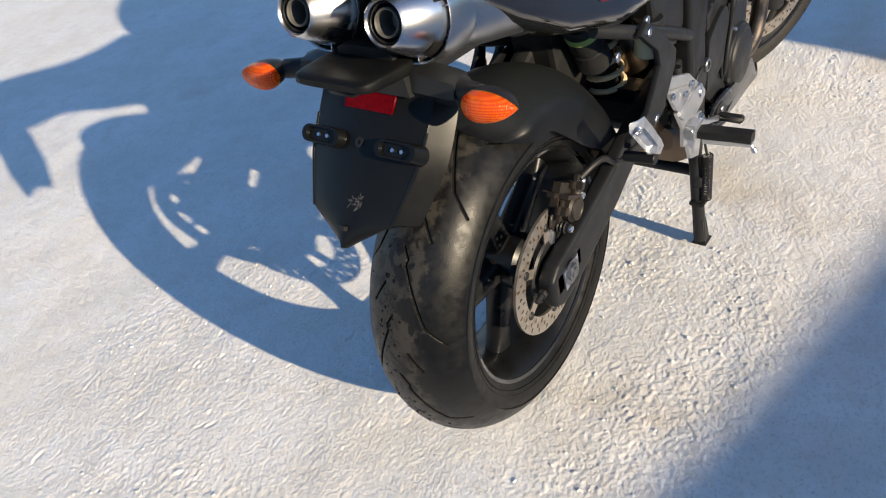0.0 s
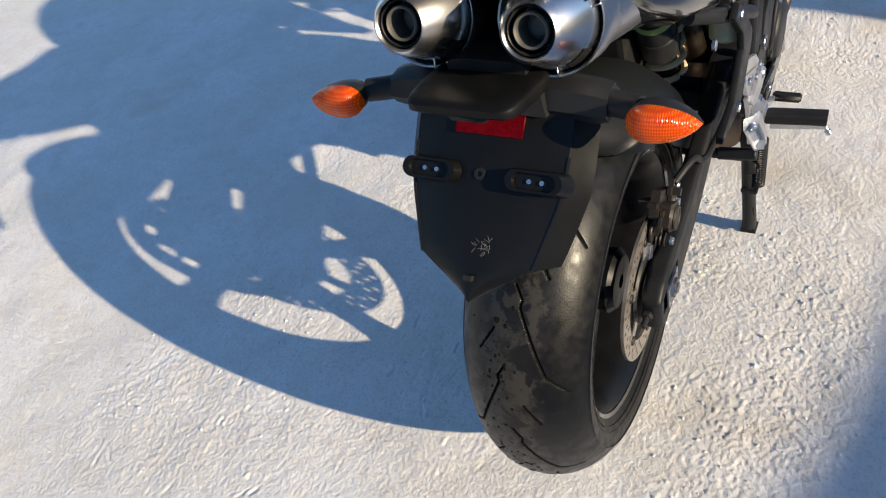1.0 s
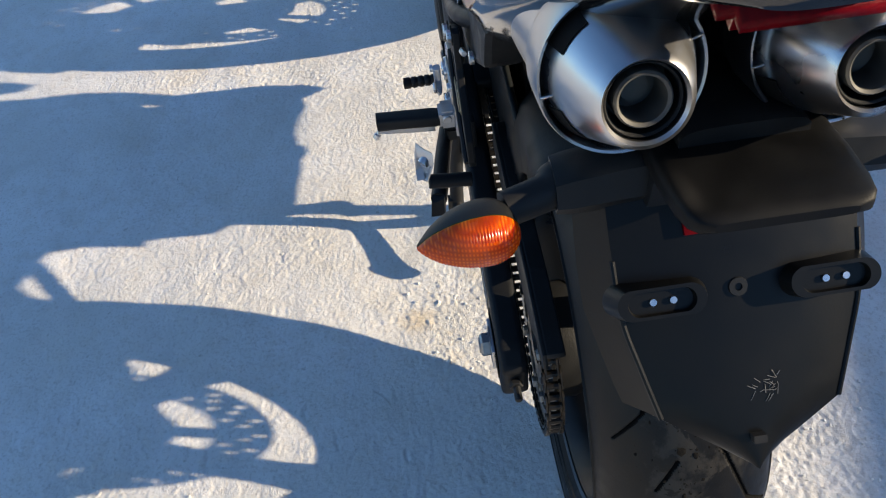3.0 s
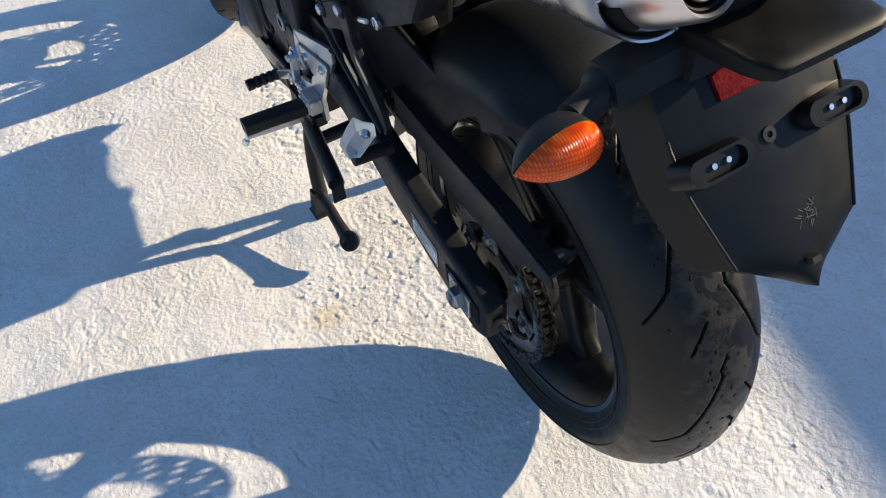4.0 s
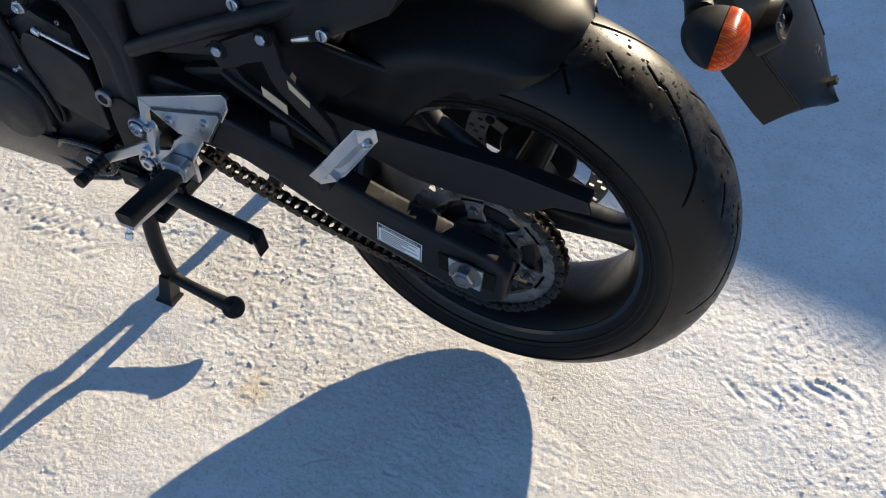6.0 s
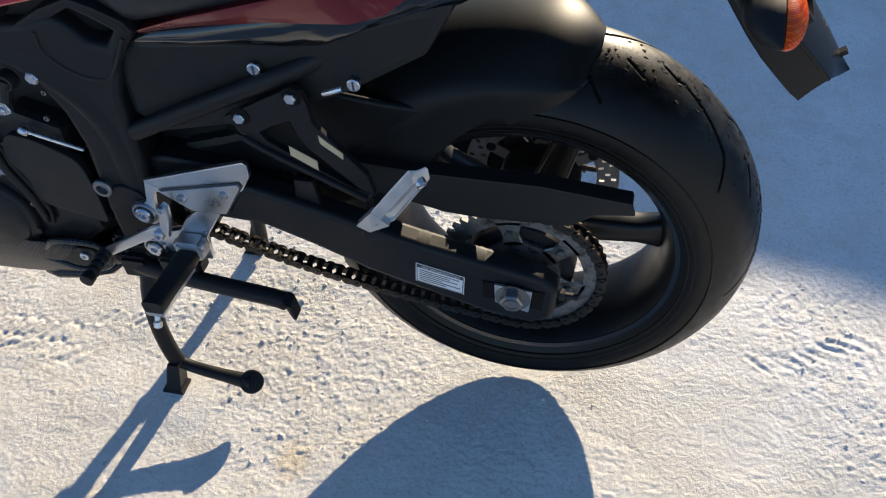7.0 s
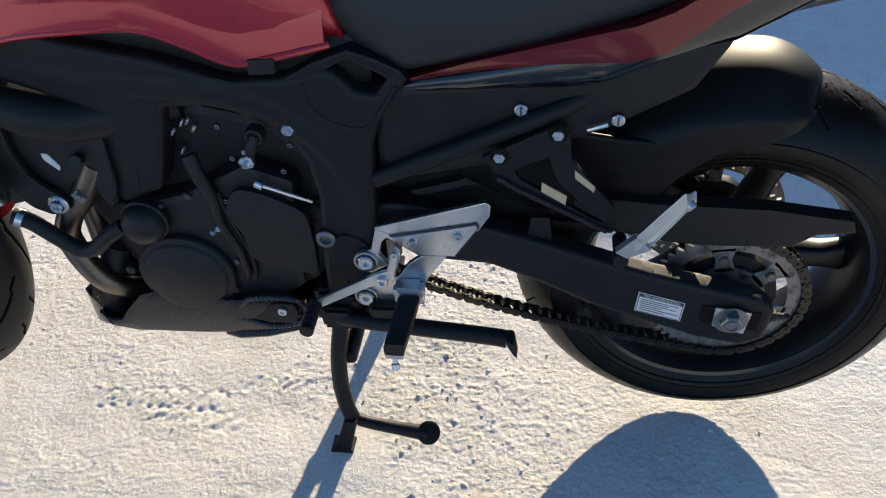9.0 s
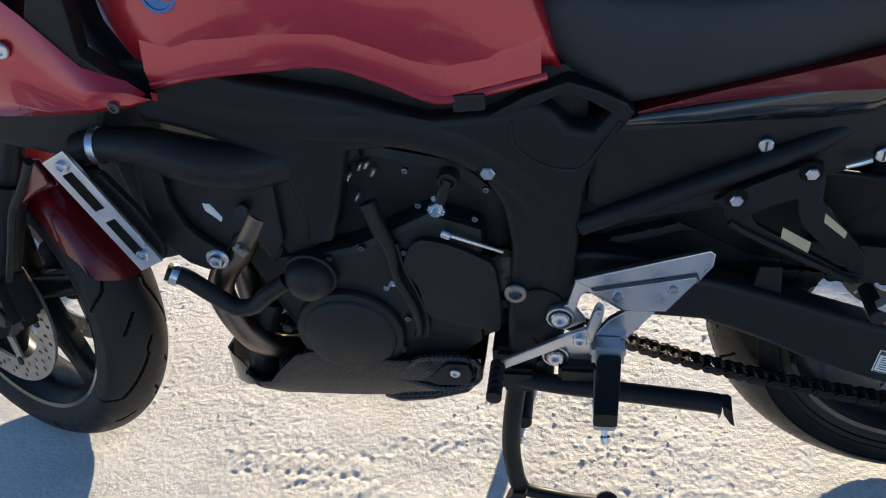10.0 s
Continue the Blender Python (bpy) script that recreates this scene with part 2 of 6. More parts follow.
def tube(pts, r, seg=14, n=8, flat=1.0, cap=True):
    """A bar or hose of radius r (a number or one for each point) along a smooth line."""
    line = spline(pts, n)
    bm = bmesh.new()
    rings = []
    up = Vector((0, 1, 0))
    for i, p in enumerate(line):
        d = (line[min(i + 1, len(line) - 1)] - line[max(i - 1, 0)]).normalized()
        s = d.cross(up)
        s = s.normalized() if s.length > 1e-3 else d.orthogonal().normalized()
        u = s.cross(d).normalized()
        up = u
        rad = r if not isinstance(r, (list, tuple)) else float(np.interp(i / (len(line) - 1), np.linspace(0, 1, len(r)), r))
        rings.append([bm.verts.new(p + rad * (s * math.cos(a) + u * math.sin(a) * flat)) for a in (2 * math.pi * k / seg for k in range(seg))])
    for a, b in zip(rings, rings[1:]):
        for k in range(seg):
            bm.faces.new((a[k], a[(k + 1) % seg], b[(k + 1) % seg], b[k]))
    if cap:
        bm.faces.new(rings[0])
        bm.faces.new(rings[-1][::-1])
    return bm


def lathe(prof, seg=48, closed=False, a0=0.0, a1=2 * math.pi):
    """Turns a profile of (radius, along) round the y axis. closed: the profile is a loop."""
    bm = bmesh.new()
    full = abs(a1 - a0 - 2 * math.pi) < 1e-6
    m = seg if full else seg + 1
    rings = []
    for i in range(m):
        a = a0 + (a1 - a0) * i / seg
        rings.append([bm.verts.new((r * math.cos(a), y, r * math.sin(a))) for r, y in prof])
    k = len(prof)
    for i in range(seg):
        p, q = rings[i], rings[(i + 1) % m]
        for j in range(k if closed else k - 1):
            bm.faces.new((p[j], p[(j + 1) % k], q[(j + 1) % k], q[j]))
    if not full and closed:
        bm.faces.new(rings[0])
        bm.faces.new(rings[-1][::-1])
    bmesh.ops.remove_doubles(bm, verts=bm.verts, dist=1e-6)
    return bm


def along(p, q):
    """The pose at p whose y axis points to q."""
    d = Vector(q) - Vector(p)
    return Matrix.Translation(p) @ d.to_track_quat('Y', 'Z').to_matrix().to_4x4()


def disc_at(p, q, prof, seg=24):
    return moved(lathe(prof, seg), along(p, q))


def cyl(p, q, r, seg=20, bevel=0.0015):
    h = (Vector(q) - Vector(p)).length
    b = min(bevel, r * .4, h * .4)
    return disc_at(p, q, [(0, 0), (r - b, 0), (r, b), (r, h - b), (r - b, h), (0, h)], seg)


def hexbolt(p, n, r=0.008, h=0.006, washer=True):
    """A hexagon bolt head at p, facing n."""
    q = Vector(p) + Vector(n).normalized() * h
    bm = disc_at(p, q, [(0, 0), (r, 0), (r, h * .8), (r * .86, h), (0, h)], 6)
    if washer:
        bm = join(bm, disc_at(Vector(p) - Vector(n).normalized() * .001, q, [(0, 0), (r * 1.5, 0), (r * 1.5, .002), (0, .0022)], 18))
    return bm


def capbolt(p, n, r=0.008, h=0.006):
    """A round bolt head with a socket in it."""
    q = Vector(p) + Vector(n).normalized() * h
    return disc_at(p, q, [(0, 0), (r, 0), (r, h * .7), (r * .85, h), (r * .5, h), (r * .48, h * .4), (0, h * .4)], 18)


def loft(rings, cap=True):
    """A skin through rings of equal count."""
    bm = bmesh.new()
    vs = [[bm.verts.new(p) for p in r] for r in rings]
    k = len(rings[0])
    for a, b in zip(vs, vs[1:]):
        for j in range(k):
            bm.faces.new((a[j], a[(j + 1) % k], b[(j + 1) % k], b[j]))
    if cap:
        bm.faces.new(vs[0])
        bm.faces.new(vs[-1][::-1])
    return bm


def superring(x, zc, hw, hh, p=2.6, seg=32, top=1.0, bot=1.0, yc=0.0):
    """A rounded cross-section at x."""
    out = []
    for i in range(seg):
        a = 2 * math.pi * i / seg
        c, s = math.cos(a), math.sin(a)
        y = hw * math.copysign(abs(c) ** (2 / p), c)
        z = hh * math.copysign(abs(s) ** (2 / p), s)
        y *= (top if s > 0 else bot) ** abs(s)
        out.append((x, yc + y, zc + z))
    return out


# ---- ground ----
def vnoise(x, y, seed):
    """Smooth random relief on a unit grid."""
    rng = np.random.RandomState(seed)
    g = rng.rand(256, 256)
    xi, yi = np.floor(x).astype(int), np.floor(y).astype(int)
    fx, fy = x - xi, y - yi
    fx, fy = fx * fx * fx * (fx * (fx * 6 - 15) + 10), fy * fy * fy * (fy * (fy * 6 - 15) + 10)
    a, b = g[xi % 256, yi % 256], g[(xi + 1) % 256, yi % 256]
    c, d = g[xi % 256, (yi + 1) % 256], g[(xi + 1) % 256, (yi + 1) % 256]
    return (a * (1 - fx) + b * fx) * (1 - fy) + (c * (1 - fx) + d * fx) * fy - 0.5


def turned(x, y, deg, sx, sy):
    c, s = math.cos(radians(deg)), math.sin(radians(deg))
    return (x * c + y * s) / sx, (-x * s + y * c) / sy


def gouges(n, seed):
    """Short scrapes in the crust: place, direction, length, width, depth."""
    rng = np.random.RandomState(seed)
    for k in range(n):
        if k % 3:
            yield rng.uniform(-1.3, .25), rng.uniform(.15, 1.4), radians(-11 + rng.normal(0, 26)), .004 + .022 * rng.rand() ** 2, rng.uniform(.0018, .0038), rng.uniform(.0012, .0034)
        else:
            yield rng.uniform(-1.3, 2.1), rng.uniform(-1.0, 1.2), radians(-8 + rng.normal(0, 40)), rng.uniform(.005, .020), rng.uniform(.0018, .0038), rng.uniform(.0010, .0026)


def pebbles(x, y, size, seed, fill):
    """Crumbs of the crust, one at most in each cell: their relief from 0 to 1. fill: the share of cells that hold one."""
    rng = np.random.RandomState(seed)
    jx, jy, rad, hgt, has, ang = rng.rand(6, 256, 256)
    u, v = x / size, y / size
    xi, yi = np.floor(u).astype(int), np.floor(v).astype(int)
    out = np.zeros_like(u)
    for dx in (-1, 0, 1):
        for dy in (-1, 0, 1):
            i, j = (xi + dx) % 256, (yi + dy) % 256
            px, py = u - (xi + dx + .2 + .6 * jx[i, j]), v - (yi + dy + .2 + .6 * jy[i, j])
            c, s_ = np.cos(3.14 * ang[i, j]), np.sin(3.14 * ang[i, j])
            r = .24 + .34 * rad[i, j]
            d = ((px * c + py * s_) / r) ** 2 + ((-px * s_ + py * c) / (r * .68)) ** 2
            out = np.maximum(out, (has[i, j] < fill) * (.35 + .65 * hgt[i, j]) * np.clip(1.9 * (1 - d), 0, 1) * (.72 + .28 * np.clip(px / r, -1, 1)))
    return out


CRUMBLED = ((.38, .30, .10), (.28, .20, .12), (.42, .10, .10), (.76, .22, .16), (.96, .14, .14), (.27, .27, .05), (.05, -.28, .08), (.16, -.30, .10), (.28, -.37, .10), (-.06, -.27, .07), (-.20, -.22, .10), (.50, -.33, .14), (-.50, -.14, .12))


def roughness(X, Y):
    """How crumbled the crust is, 0 to 1."""
    r = .34 + 1.1 * vnoise(X / .30, Y / .30, 5) + .7 * vnoise(X / .10, Y / .10, 67) + .02 * (Y < -.08) - .30 * np.clip(Y - .45, 0, .8) - .10 * np.clip(-X - .2, 0, .6)
    for cx, cy, w in CRUMBLED:
        r = r + .55 * np.exp(-((X - cx) ** 2 + (Y - cy) ** 2) / w ** 2)
    return np.clip(r, 0.04, 1)


def bars(X, Y, prints):
    """Marks that tread blocks pressed into the crust: each a short bar, sunk, with a crumbled rim."""
    z = np.zeros_like(X)
    for cx, cy, deg, half, w, h in prints:
        near = (np.abs(X - cx) < half + .02) & (np.abs(Y - cy) < half + .02)
        if not near.any():
            continue
        u, v = turned(X[near] - cx, Y[near] - cy, deg, 1, 1)
        v = v + .003 * vnoise(X[near] / .012, Y[near] / .012, 91)
        d = np.hypot(np.clip(np.abs(u) - half, 0, None), v)
        z[near] += h * (np.clip(1.4 - d / w, 0, 1) - .7 * np.clip(1 - np.abs(d - 2.1 * w) / w, 0, 1))
    return z


def tread_prints():
    rng = np.random.RandomState(12)
    for x0, y0, deg, n, step, half, tilt, h in ((1.00, .115, 2, 10, .024, .017, 66, .0022), (.92, .150, -4, 8, .023, .014, 58, .0016), (-.50, -.205, 10, 7, .030, .022, 52, -.0012), (-.47, -.075, 24, 8, .027, .024, -48, -.0012), (-.60, -.10, 60, 6, .028, .020, 50, -.0011), (.80, .06, 0, 6, .026, .014, 60, -.0014)):
        for k in range(n):
            along_ = (k - n / 2) * step
            yield (x0 + along_ * math.cos(radians(deg)) + rng.normal(0, .003), y0 + along_ * math.sin(radians(deg)) + rng.normal(0, .004), deg + tilt + rng.normal(0, 7), half * rng.uniform(.6, 1.15), rng.uniform(.0036, .0062), h * rng.uniform(.6, 1.15))


def snow_height(X, Y):
    z = 0.012 * vnoise(*turned(X, Y, 20, .55, .55), 3)
    wx, wy = X + .012 * vnoise(X / .03, Y / .03, 41) + .0022 * vnoise(X / .008, Y / .008, 45), Y + .012 * vnoise(X / .03, Y / .03, 43) + .0022 * vnoise(X / .008, Y / .008, 47)
    rough = roughness(X, Y)
    z += 0.0030 * vnoise(*turned(wx, wy, 35, .15, .08), 7)
    # flat plates of ice with broken edges
    n = vnoise(*turned(wx, wy, -12, .10, .070), 9) + .55 * vnoise(*turned(wx, wy, -16, .044, .032), 10) + .30 * vnoise(wx / .020, wy / .016, 12)
    t = n * 5.5
    f = t - np.floor(t)
    z += .0013 * (np.floor(t) + np.clip((f - .72) / .28, 0, 1) - t * .80)
    # pitted crust
    for size, amp, seed in ((.017, .0014, 17), (.0095, .0021, 18), (.0068, .0018, 19)):
        m = vnoise(wx / size, wy / size * 1.2, seed)
        z += amp * (.18 + 1.10 * rough) * np.clip(m, -.13, .10)
    # crumbs
    for size, amp, seed, share in ((.021, .0017, 23, .12), (.0130, .0017, 27, .34), (.0090, .0016, 29, .55)):
        z += amp * (.45 + .55 * rough) * pebbles(wx, wy, size, seed, share * np.clip(1.7 * rough - .12, .08, 1.2))
    for cx, cy, a, half, w, depth in gouges(260, 77):
        near = (np.abs(X - cx) < half + .02) & (np.abs(Y - cy) < half + .02)
        if not near.any():
            continue
        dx, dy = wx[near] - cx, wy[near] - cy
        u, v = dx * math.cos(a) + dy * math.sin(a), -dx * math.sin(a) + dy * math.cos(a) + 2.0 * (dx * math.cos(a) + dy * math.sin(a)) ** 2
        end = np.clip((half - np.abs(u)) / .010, 0, 1)
        z[near] += end * (-.7 * depth * np.clip(1.4 - np.abs(v) / w, 0, 1) + .5 * depth * np.clip(1 - np.abs(v - 2.0 * w) / w, 0, 1))
    return z + bars(X, Y, tread_prints())


def snow_ground():
    out = np.array([.02, .05, .1, .18, .3, .5, .8, 1.3, 2.2, 4, 7, 12, 22, 40, 80, 160, 320, 640])
    axes = []
    for a, c, d, e in ((-1.75, -.75, 1.45, 2.75), (-1.75, -.75, 1.05, 2.75)):
        fine = np.concatenate([np.arange(a, c, .009), np.arange(c, d, .0031), np.arange(d, e, .009)])
        axes.append(np.concatenate([fine[0] - out[::-1], fine, fine[-1] + out]))
    axis_x, axis_y = axes
    X, Y = np.meshgrid(axis_x, axis_y, indexing="ij")
    far = np.clip(np.maximum(np.abs(X - .5) - 2.25, np.abs(Y - .5) - 2.25), 0, None)
    Z = snow_height(X, Y) * np.exp(-far / 6.0)
    for fx, fy in ((.615, .19), (.615, -.19), (1.43, .0)):
        d = np.hypot(X - fx, Y - fy)
        Z = Z * np.clip(d / .10, 0, 1) ** .8
    me = bpy.data.meshes.new("ground")
    nx, ny = X.shape
    co = np.stack([X, Y, Z], -1).reshape(-1, 3).astype(np.float32)
    i = np.arange((nx - 1) * (ny - 1))
    a = (i // (ny - 1)) * ny + i % (ny - 1)
    quads = np.stack([a, a + ny, a + ny + 1, a + 1], -1).reshape(-1)
    me.vertices.add(len(co))
    me.vertices.foreach_set("co", co.reshape(-1))
    me.loops.add(len(quads))
    me.loops.foreach_set("vertex_index", quads)
    me.polygons.add(len(i))
    me.polygons.foreach_set("loop_start", np.arange(len(i)) * 4)
    me.polygons.foreach_set("use_smooth", np.ones(len(i), bool))
    me.update(calc_edges=True)
    return me


def snow_material():
    m = bpy.data.materials.new("packed_snow")
    m.use_nodes = True
    nt = m.node_tree
    L = nt.links.new
    b = nt.nodes["Principled BSDF"]
    b.inputs["Roughness"].default_value = 0.62
    b.inputs["Specular IOR Level"].default_value = 0.35
    b.inputs["Subsurface Weight"].default_value = 0.25
    b.inputs["Subsurface Radius"].default_value = (1.0, 0.9, 0.8)
    b.inputs["Subsurface Scale"].default_value = 0.007
    tc = nt.nodes.new("ShaderNodeTexCoord")

    def nz(scale, detail, rough=.55):
        n = nt.nodes.new("ShaderNodeTexNoise")
        n.inputs["Scale"].default_value, n.inputs["Detail"].default_value, n.inputs["Roughness"].default_value = scale, detail, rough
        L(tc.outputs["Object"], n.inputs["Vector"])
        return n

    def rng(src, a, c, lo, hi):
        r = nt.nodes.new("ShaderNodeMapRange")
        for k, v in zip(("From Min", "From Max", "To Min", "To Max"), (a, c, lo, hi)):
            r.inputs[k].default_value = v
        L(src, r.inputs["Value"])
        return r.outputs[0]

    def mix(fac, a, c):
        x = nt.nodes.new("ShaderNodeMix")
        x.data_type = 'RGBA'
        L(fac, x.inputs["Factor"])
        for s, k in ((a, "A"), (c, "B")):
            if isinstance(s, tuple):
                x.inputs[k].default_value = (*s, 1)
            else:
                L(s, x.inputs[k])
        return x.outputs["Result"]

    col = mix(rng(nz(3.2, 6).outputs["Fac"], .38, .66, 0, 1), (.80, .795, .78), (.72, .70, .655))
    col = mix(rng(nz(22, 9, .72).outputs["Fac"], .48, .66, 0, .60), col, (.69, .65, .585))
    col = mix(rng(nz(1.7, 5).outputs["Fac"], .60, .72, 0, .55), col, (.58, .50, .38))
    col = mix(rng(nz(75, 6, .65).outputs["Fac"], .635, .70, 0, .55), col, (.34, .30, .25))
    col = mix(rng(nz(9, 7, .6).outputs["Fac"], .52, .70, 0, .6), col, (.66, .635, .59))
    # fine dark grain in the colour stands in for the crust's small shading
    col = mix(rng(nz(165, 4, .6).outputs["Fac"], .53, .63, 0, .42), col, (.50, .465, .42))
    stain = nt.nodes.new("ShaderNodeVectorMath")
    stain.operation = 'DISTANCE'
    L(tc.outputs["Object"], stain.inputs[0])
    stain.inputs[1].default_value = (.355, .288, 0)
    blot = nt.nodes.new("ShaderNodeMath")
    blot.operation = 'MULTIPLY_ADD'
    L(nz(45, 5).outputs["Fac"], blot.inputs[0])
    blot.inputs[1].default_value = .06
    L(stain.outputs["Value"], blot.inputs[2])
    col = mix(rng(blot.outputs[0], .035, .075, .55, 0), col, (.66, .52, .33))
    L(col, b.inputs["Base Color"])
    n1, n2 = nz(150, 5, .62), nz(480, 2)
    s = nt.nodes.new("ShaderNodeMath")
    s.operation = 'MULTIPLY_ADD'
    s.inputs[1].default_value = .35
    L(n2.outputs["Fac"], s.inputs[0])
    L(n1.outputs["Fac"], s.inputs[2])
    bp = nt.nodes.new("ShaderNodeBump")
    bp.inputs["Strength"].default_value, bp.inputs["Distance"].default_value = 1.0, .0030
    L(rng(nz(7, 5, .6).outputs["Fac"], .40, .62, .55, 1.0), bp.inputs["Strength"])
    L(s.outputs[0], bp.inputs["Height"])
    L(bp.outputs[0], b.inputs["Normal"])
    return m


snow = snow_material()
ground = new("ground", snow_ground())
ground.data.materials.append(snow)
tagged(ground, "hard-packed trodden snow, dirty white with scuffs and ruts", "snow", kind="structure")


def clods(n, seed):
    """Loose crumbs of snow and ice on the ground, in drifts."""
    rng = np.random.RandomState(seed)
    base = bmesh.new()
    bmesh.ops.create_icosphere(base, subdivisions=1, radius=1)
    bv = np.array([v.co[:] for v in base.verts])
    bf = np.array([[v.index for v in f.verts] for f in base.faces])
    base.free()
    px, py = rng.uniform(-1.25, 2.0, n), rng.uniform(-.95, 1.2, n)
    keep = roughness(px, py) - .30 > rng.rand(n) * .85
    px, py = px[keep], py[keep]
    m = len(px)
    r = .0008 + .0034 * rng.rand(m) ** 6
    pz = snow_height(px, py) + r * .15
    scale = r[:, None] * rng.uniform((.7, .7, .40), (1.6, 1.6, .90), (m, 3))
    v = bv[None] * scale[:, None] * rng.uniform(.62, 1.25, (m, len(bv), 1))
    co = v + np.stack([px, py, pz], -1)[:, None]
    fa = bf[None] + (np.arange(m) * len(bv))[:, None, None]
    me = bpy.data.meshes.new("snow_crumbs")
    me.from_pydata(co.reshape(-1, 3).tolist(), [], fa.reshape(-1, 3).tolist())
    me.materials.append(snow)
    return me


tagged(new("snow_crumbs", clods(34000, 8)), "loose crumbs of snow and ice on the packed ground", "snow", kind="stuff")

# unseen plain walls, added towards the sun to shade the snow
for wname, cx, cy, length, h, turn in (("shade_wall_south", -1.195, -5.73, 60, 1.80, -13.5), ("shade_wall_near", 3.93, -4.15, 6.14, 1.44, 0)):
    w = part(wname, box(cx, cy, h / 2 - .05, length, .3, h + .1, .01, 0, 0, turn), masonry)
    tagged(w, "plain unseen wall added to shade the snow", "wall", kind="structure")


# ---- motorcycle ----
bike = tagged(new("motorcycle"), "red and black sports motorcycle on its centre stand on snow", "motorcycle")
AX = Vector((0, 0.002, 0.351))                   # rear axle
FX = Vector((1.460, -0.005, 0.296))               # front axle
STEER = pose(0, 0, 0, 10.5, 0, -21)             # handlebar turned a little to the right


def tread_dirt():
    """Rubber with dried slush and grit along the running band."""
    m = mat("tyre_rubber", (0.0046, 0.0045, 0.0043), 0.40, var=0.25, scale=60, bump=0.18, bscale=420, spec=0.26)
    nt = m.node_tree
    b = nt.nodes["Principled BSDF"]
    colour = b.inputs["Base Color"].links[0].from_socket
    tc = nt.nodes.new("ShaderNodeTexCoord")
    sep = nt.nodes.new("ShaderNodeSeparateXYZ")
    nt.links.new(tc.outputs["Object"], sep.inputs[0])
    ab_ = nt.nodes.new("ShaderNodeMath")
    ab_.operation = 'ABSOLUTE'
    nt.links.new(sep.outputs["Y"], ab_.inputs[0])
    band = nt.nodes.new("ShaderNodeMapRange")
    for k, v in zip(("From Min", "From Max", "To Min", "To Max"), (.030, .064, .10, -.20)):
        band.inputs[k].default_value = v
    nt.links.new(ab_.outputs[0], band.inputs["Value"])
    n = nt.nodes.new("ShaderNodeTexNoise")
    n.inputs["Scale"].default_value, n.inputs["Detail"].default_value, n.inputs["Roughness"].default_value = 38, 9, .68
    nt.links.new(tc.outputs["Object"], n.inputs["Vector"])
    add = nt.nodes.new("ShaderNodeMath")
    add.operation = 'ADD'
    nt.links.new(n.outputs["Fac"], add.inputs[0])
    nt.links.new(band.outputs[0], add.inputs[1])
    r = nt.nodes.new("ShaderNodeMapRange")
    for k, v in zip(("From Min", "From Max", "To Min", "To Max"), (.47, .60, 0, .6)):
        r.inputs[k].default_value = v
    nt.links.new(add.outputs[0], r.inputs["Value"])
    mx = nt.nodes.new("ShaderNodeMix")
    mx.data_type = 'RGBA'
    nt.links.new(r.outputs[0], mx.inputs["Factor"])
    nt.links.new(colour, mx.inputs["A"])
    mx.inputs["B"].default_value = (.044, .039, .032, 1)
    wet = nt.nodes.new("ShaderNodeTexNoise")
    wet.inputs["Scale"].default_value, wet.inputs["Detail"].default_value, wet.inputs["Roughness"].default_value, wet.inputs["Distortion"].default_value = 30, 6, .62, .6
    nt.links.new(tc.outputs["Object"], wet.inputs["Vector"])
    wsum = nt.nodes.new("ShaderNodeMath")
    wsum.operation = 'ADD'
    nt.links.new(wet.outputs["Fac"], wsum.inputs[0])
    nt.links.new(band.outputs[0], wsum.inputs[1])
    wr = nt.nodes.new("ShaderNodeMapRange")
    for k, v in zip(("From Min", "From Max", "To Min", "To Max"), (.615, .64, 0, 1)):
        wr.inputs[k].default_value = v
    nt.links.new(wsum.outputs[0], wr.inputs["Value"])
    mw = nt.nodes.new("ShaderNodeMix")
    mw.data_type = 'RGBA'
    nt.links.new(wr.outputs[0], mw.inputs["Factor"])
    nt.links.new(mx.outputs["Result"], mw.inputs["A"])
    mw.inputs["B"].default_value = (.0060, .0054, .0046, 1)
    nt.links.new(mw.outputs["Result"], b.inputs["Base Color"])
    return m


tyre_rubber = tread_dirt()
dry_rubber = mat("dry_tyre_rubber", (0.018, 0.0172, 0.0165), 0.55, var=0.3, scale=50, bump=0.2, bscale=420, spec=0.25, dirt=((0.06, 0.055, 0.048), 45, 0.58, 0.35))
# near-black, dull colour for the cut faces: shade in the grooves is painted
groove_shade = mat("groove_shade", (0.0045, 0.0043, 0.004), 0.9, var=0.3, scale=80, spec=0.08)


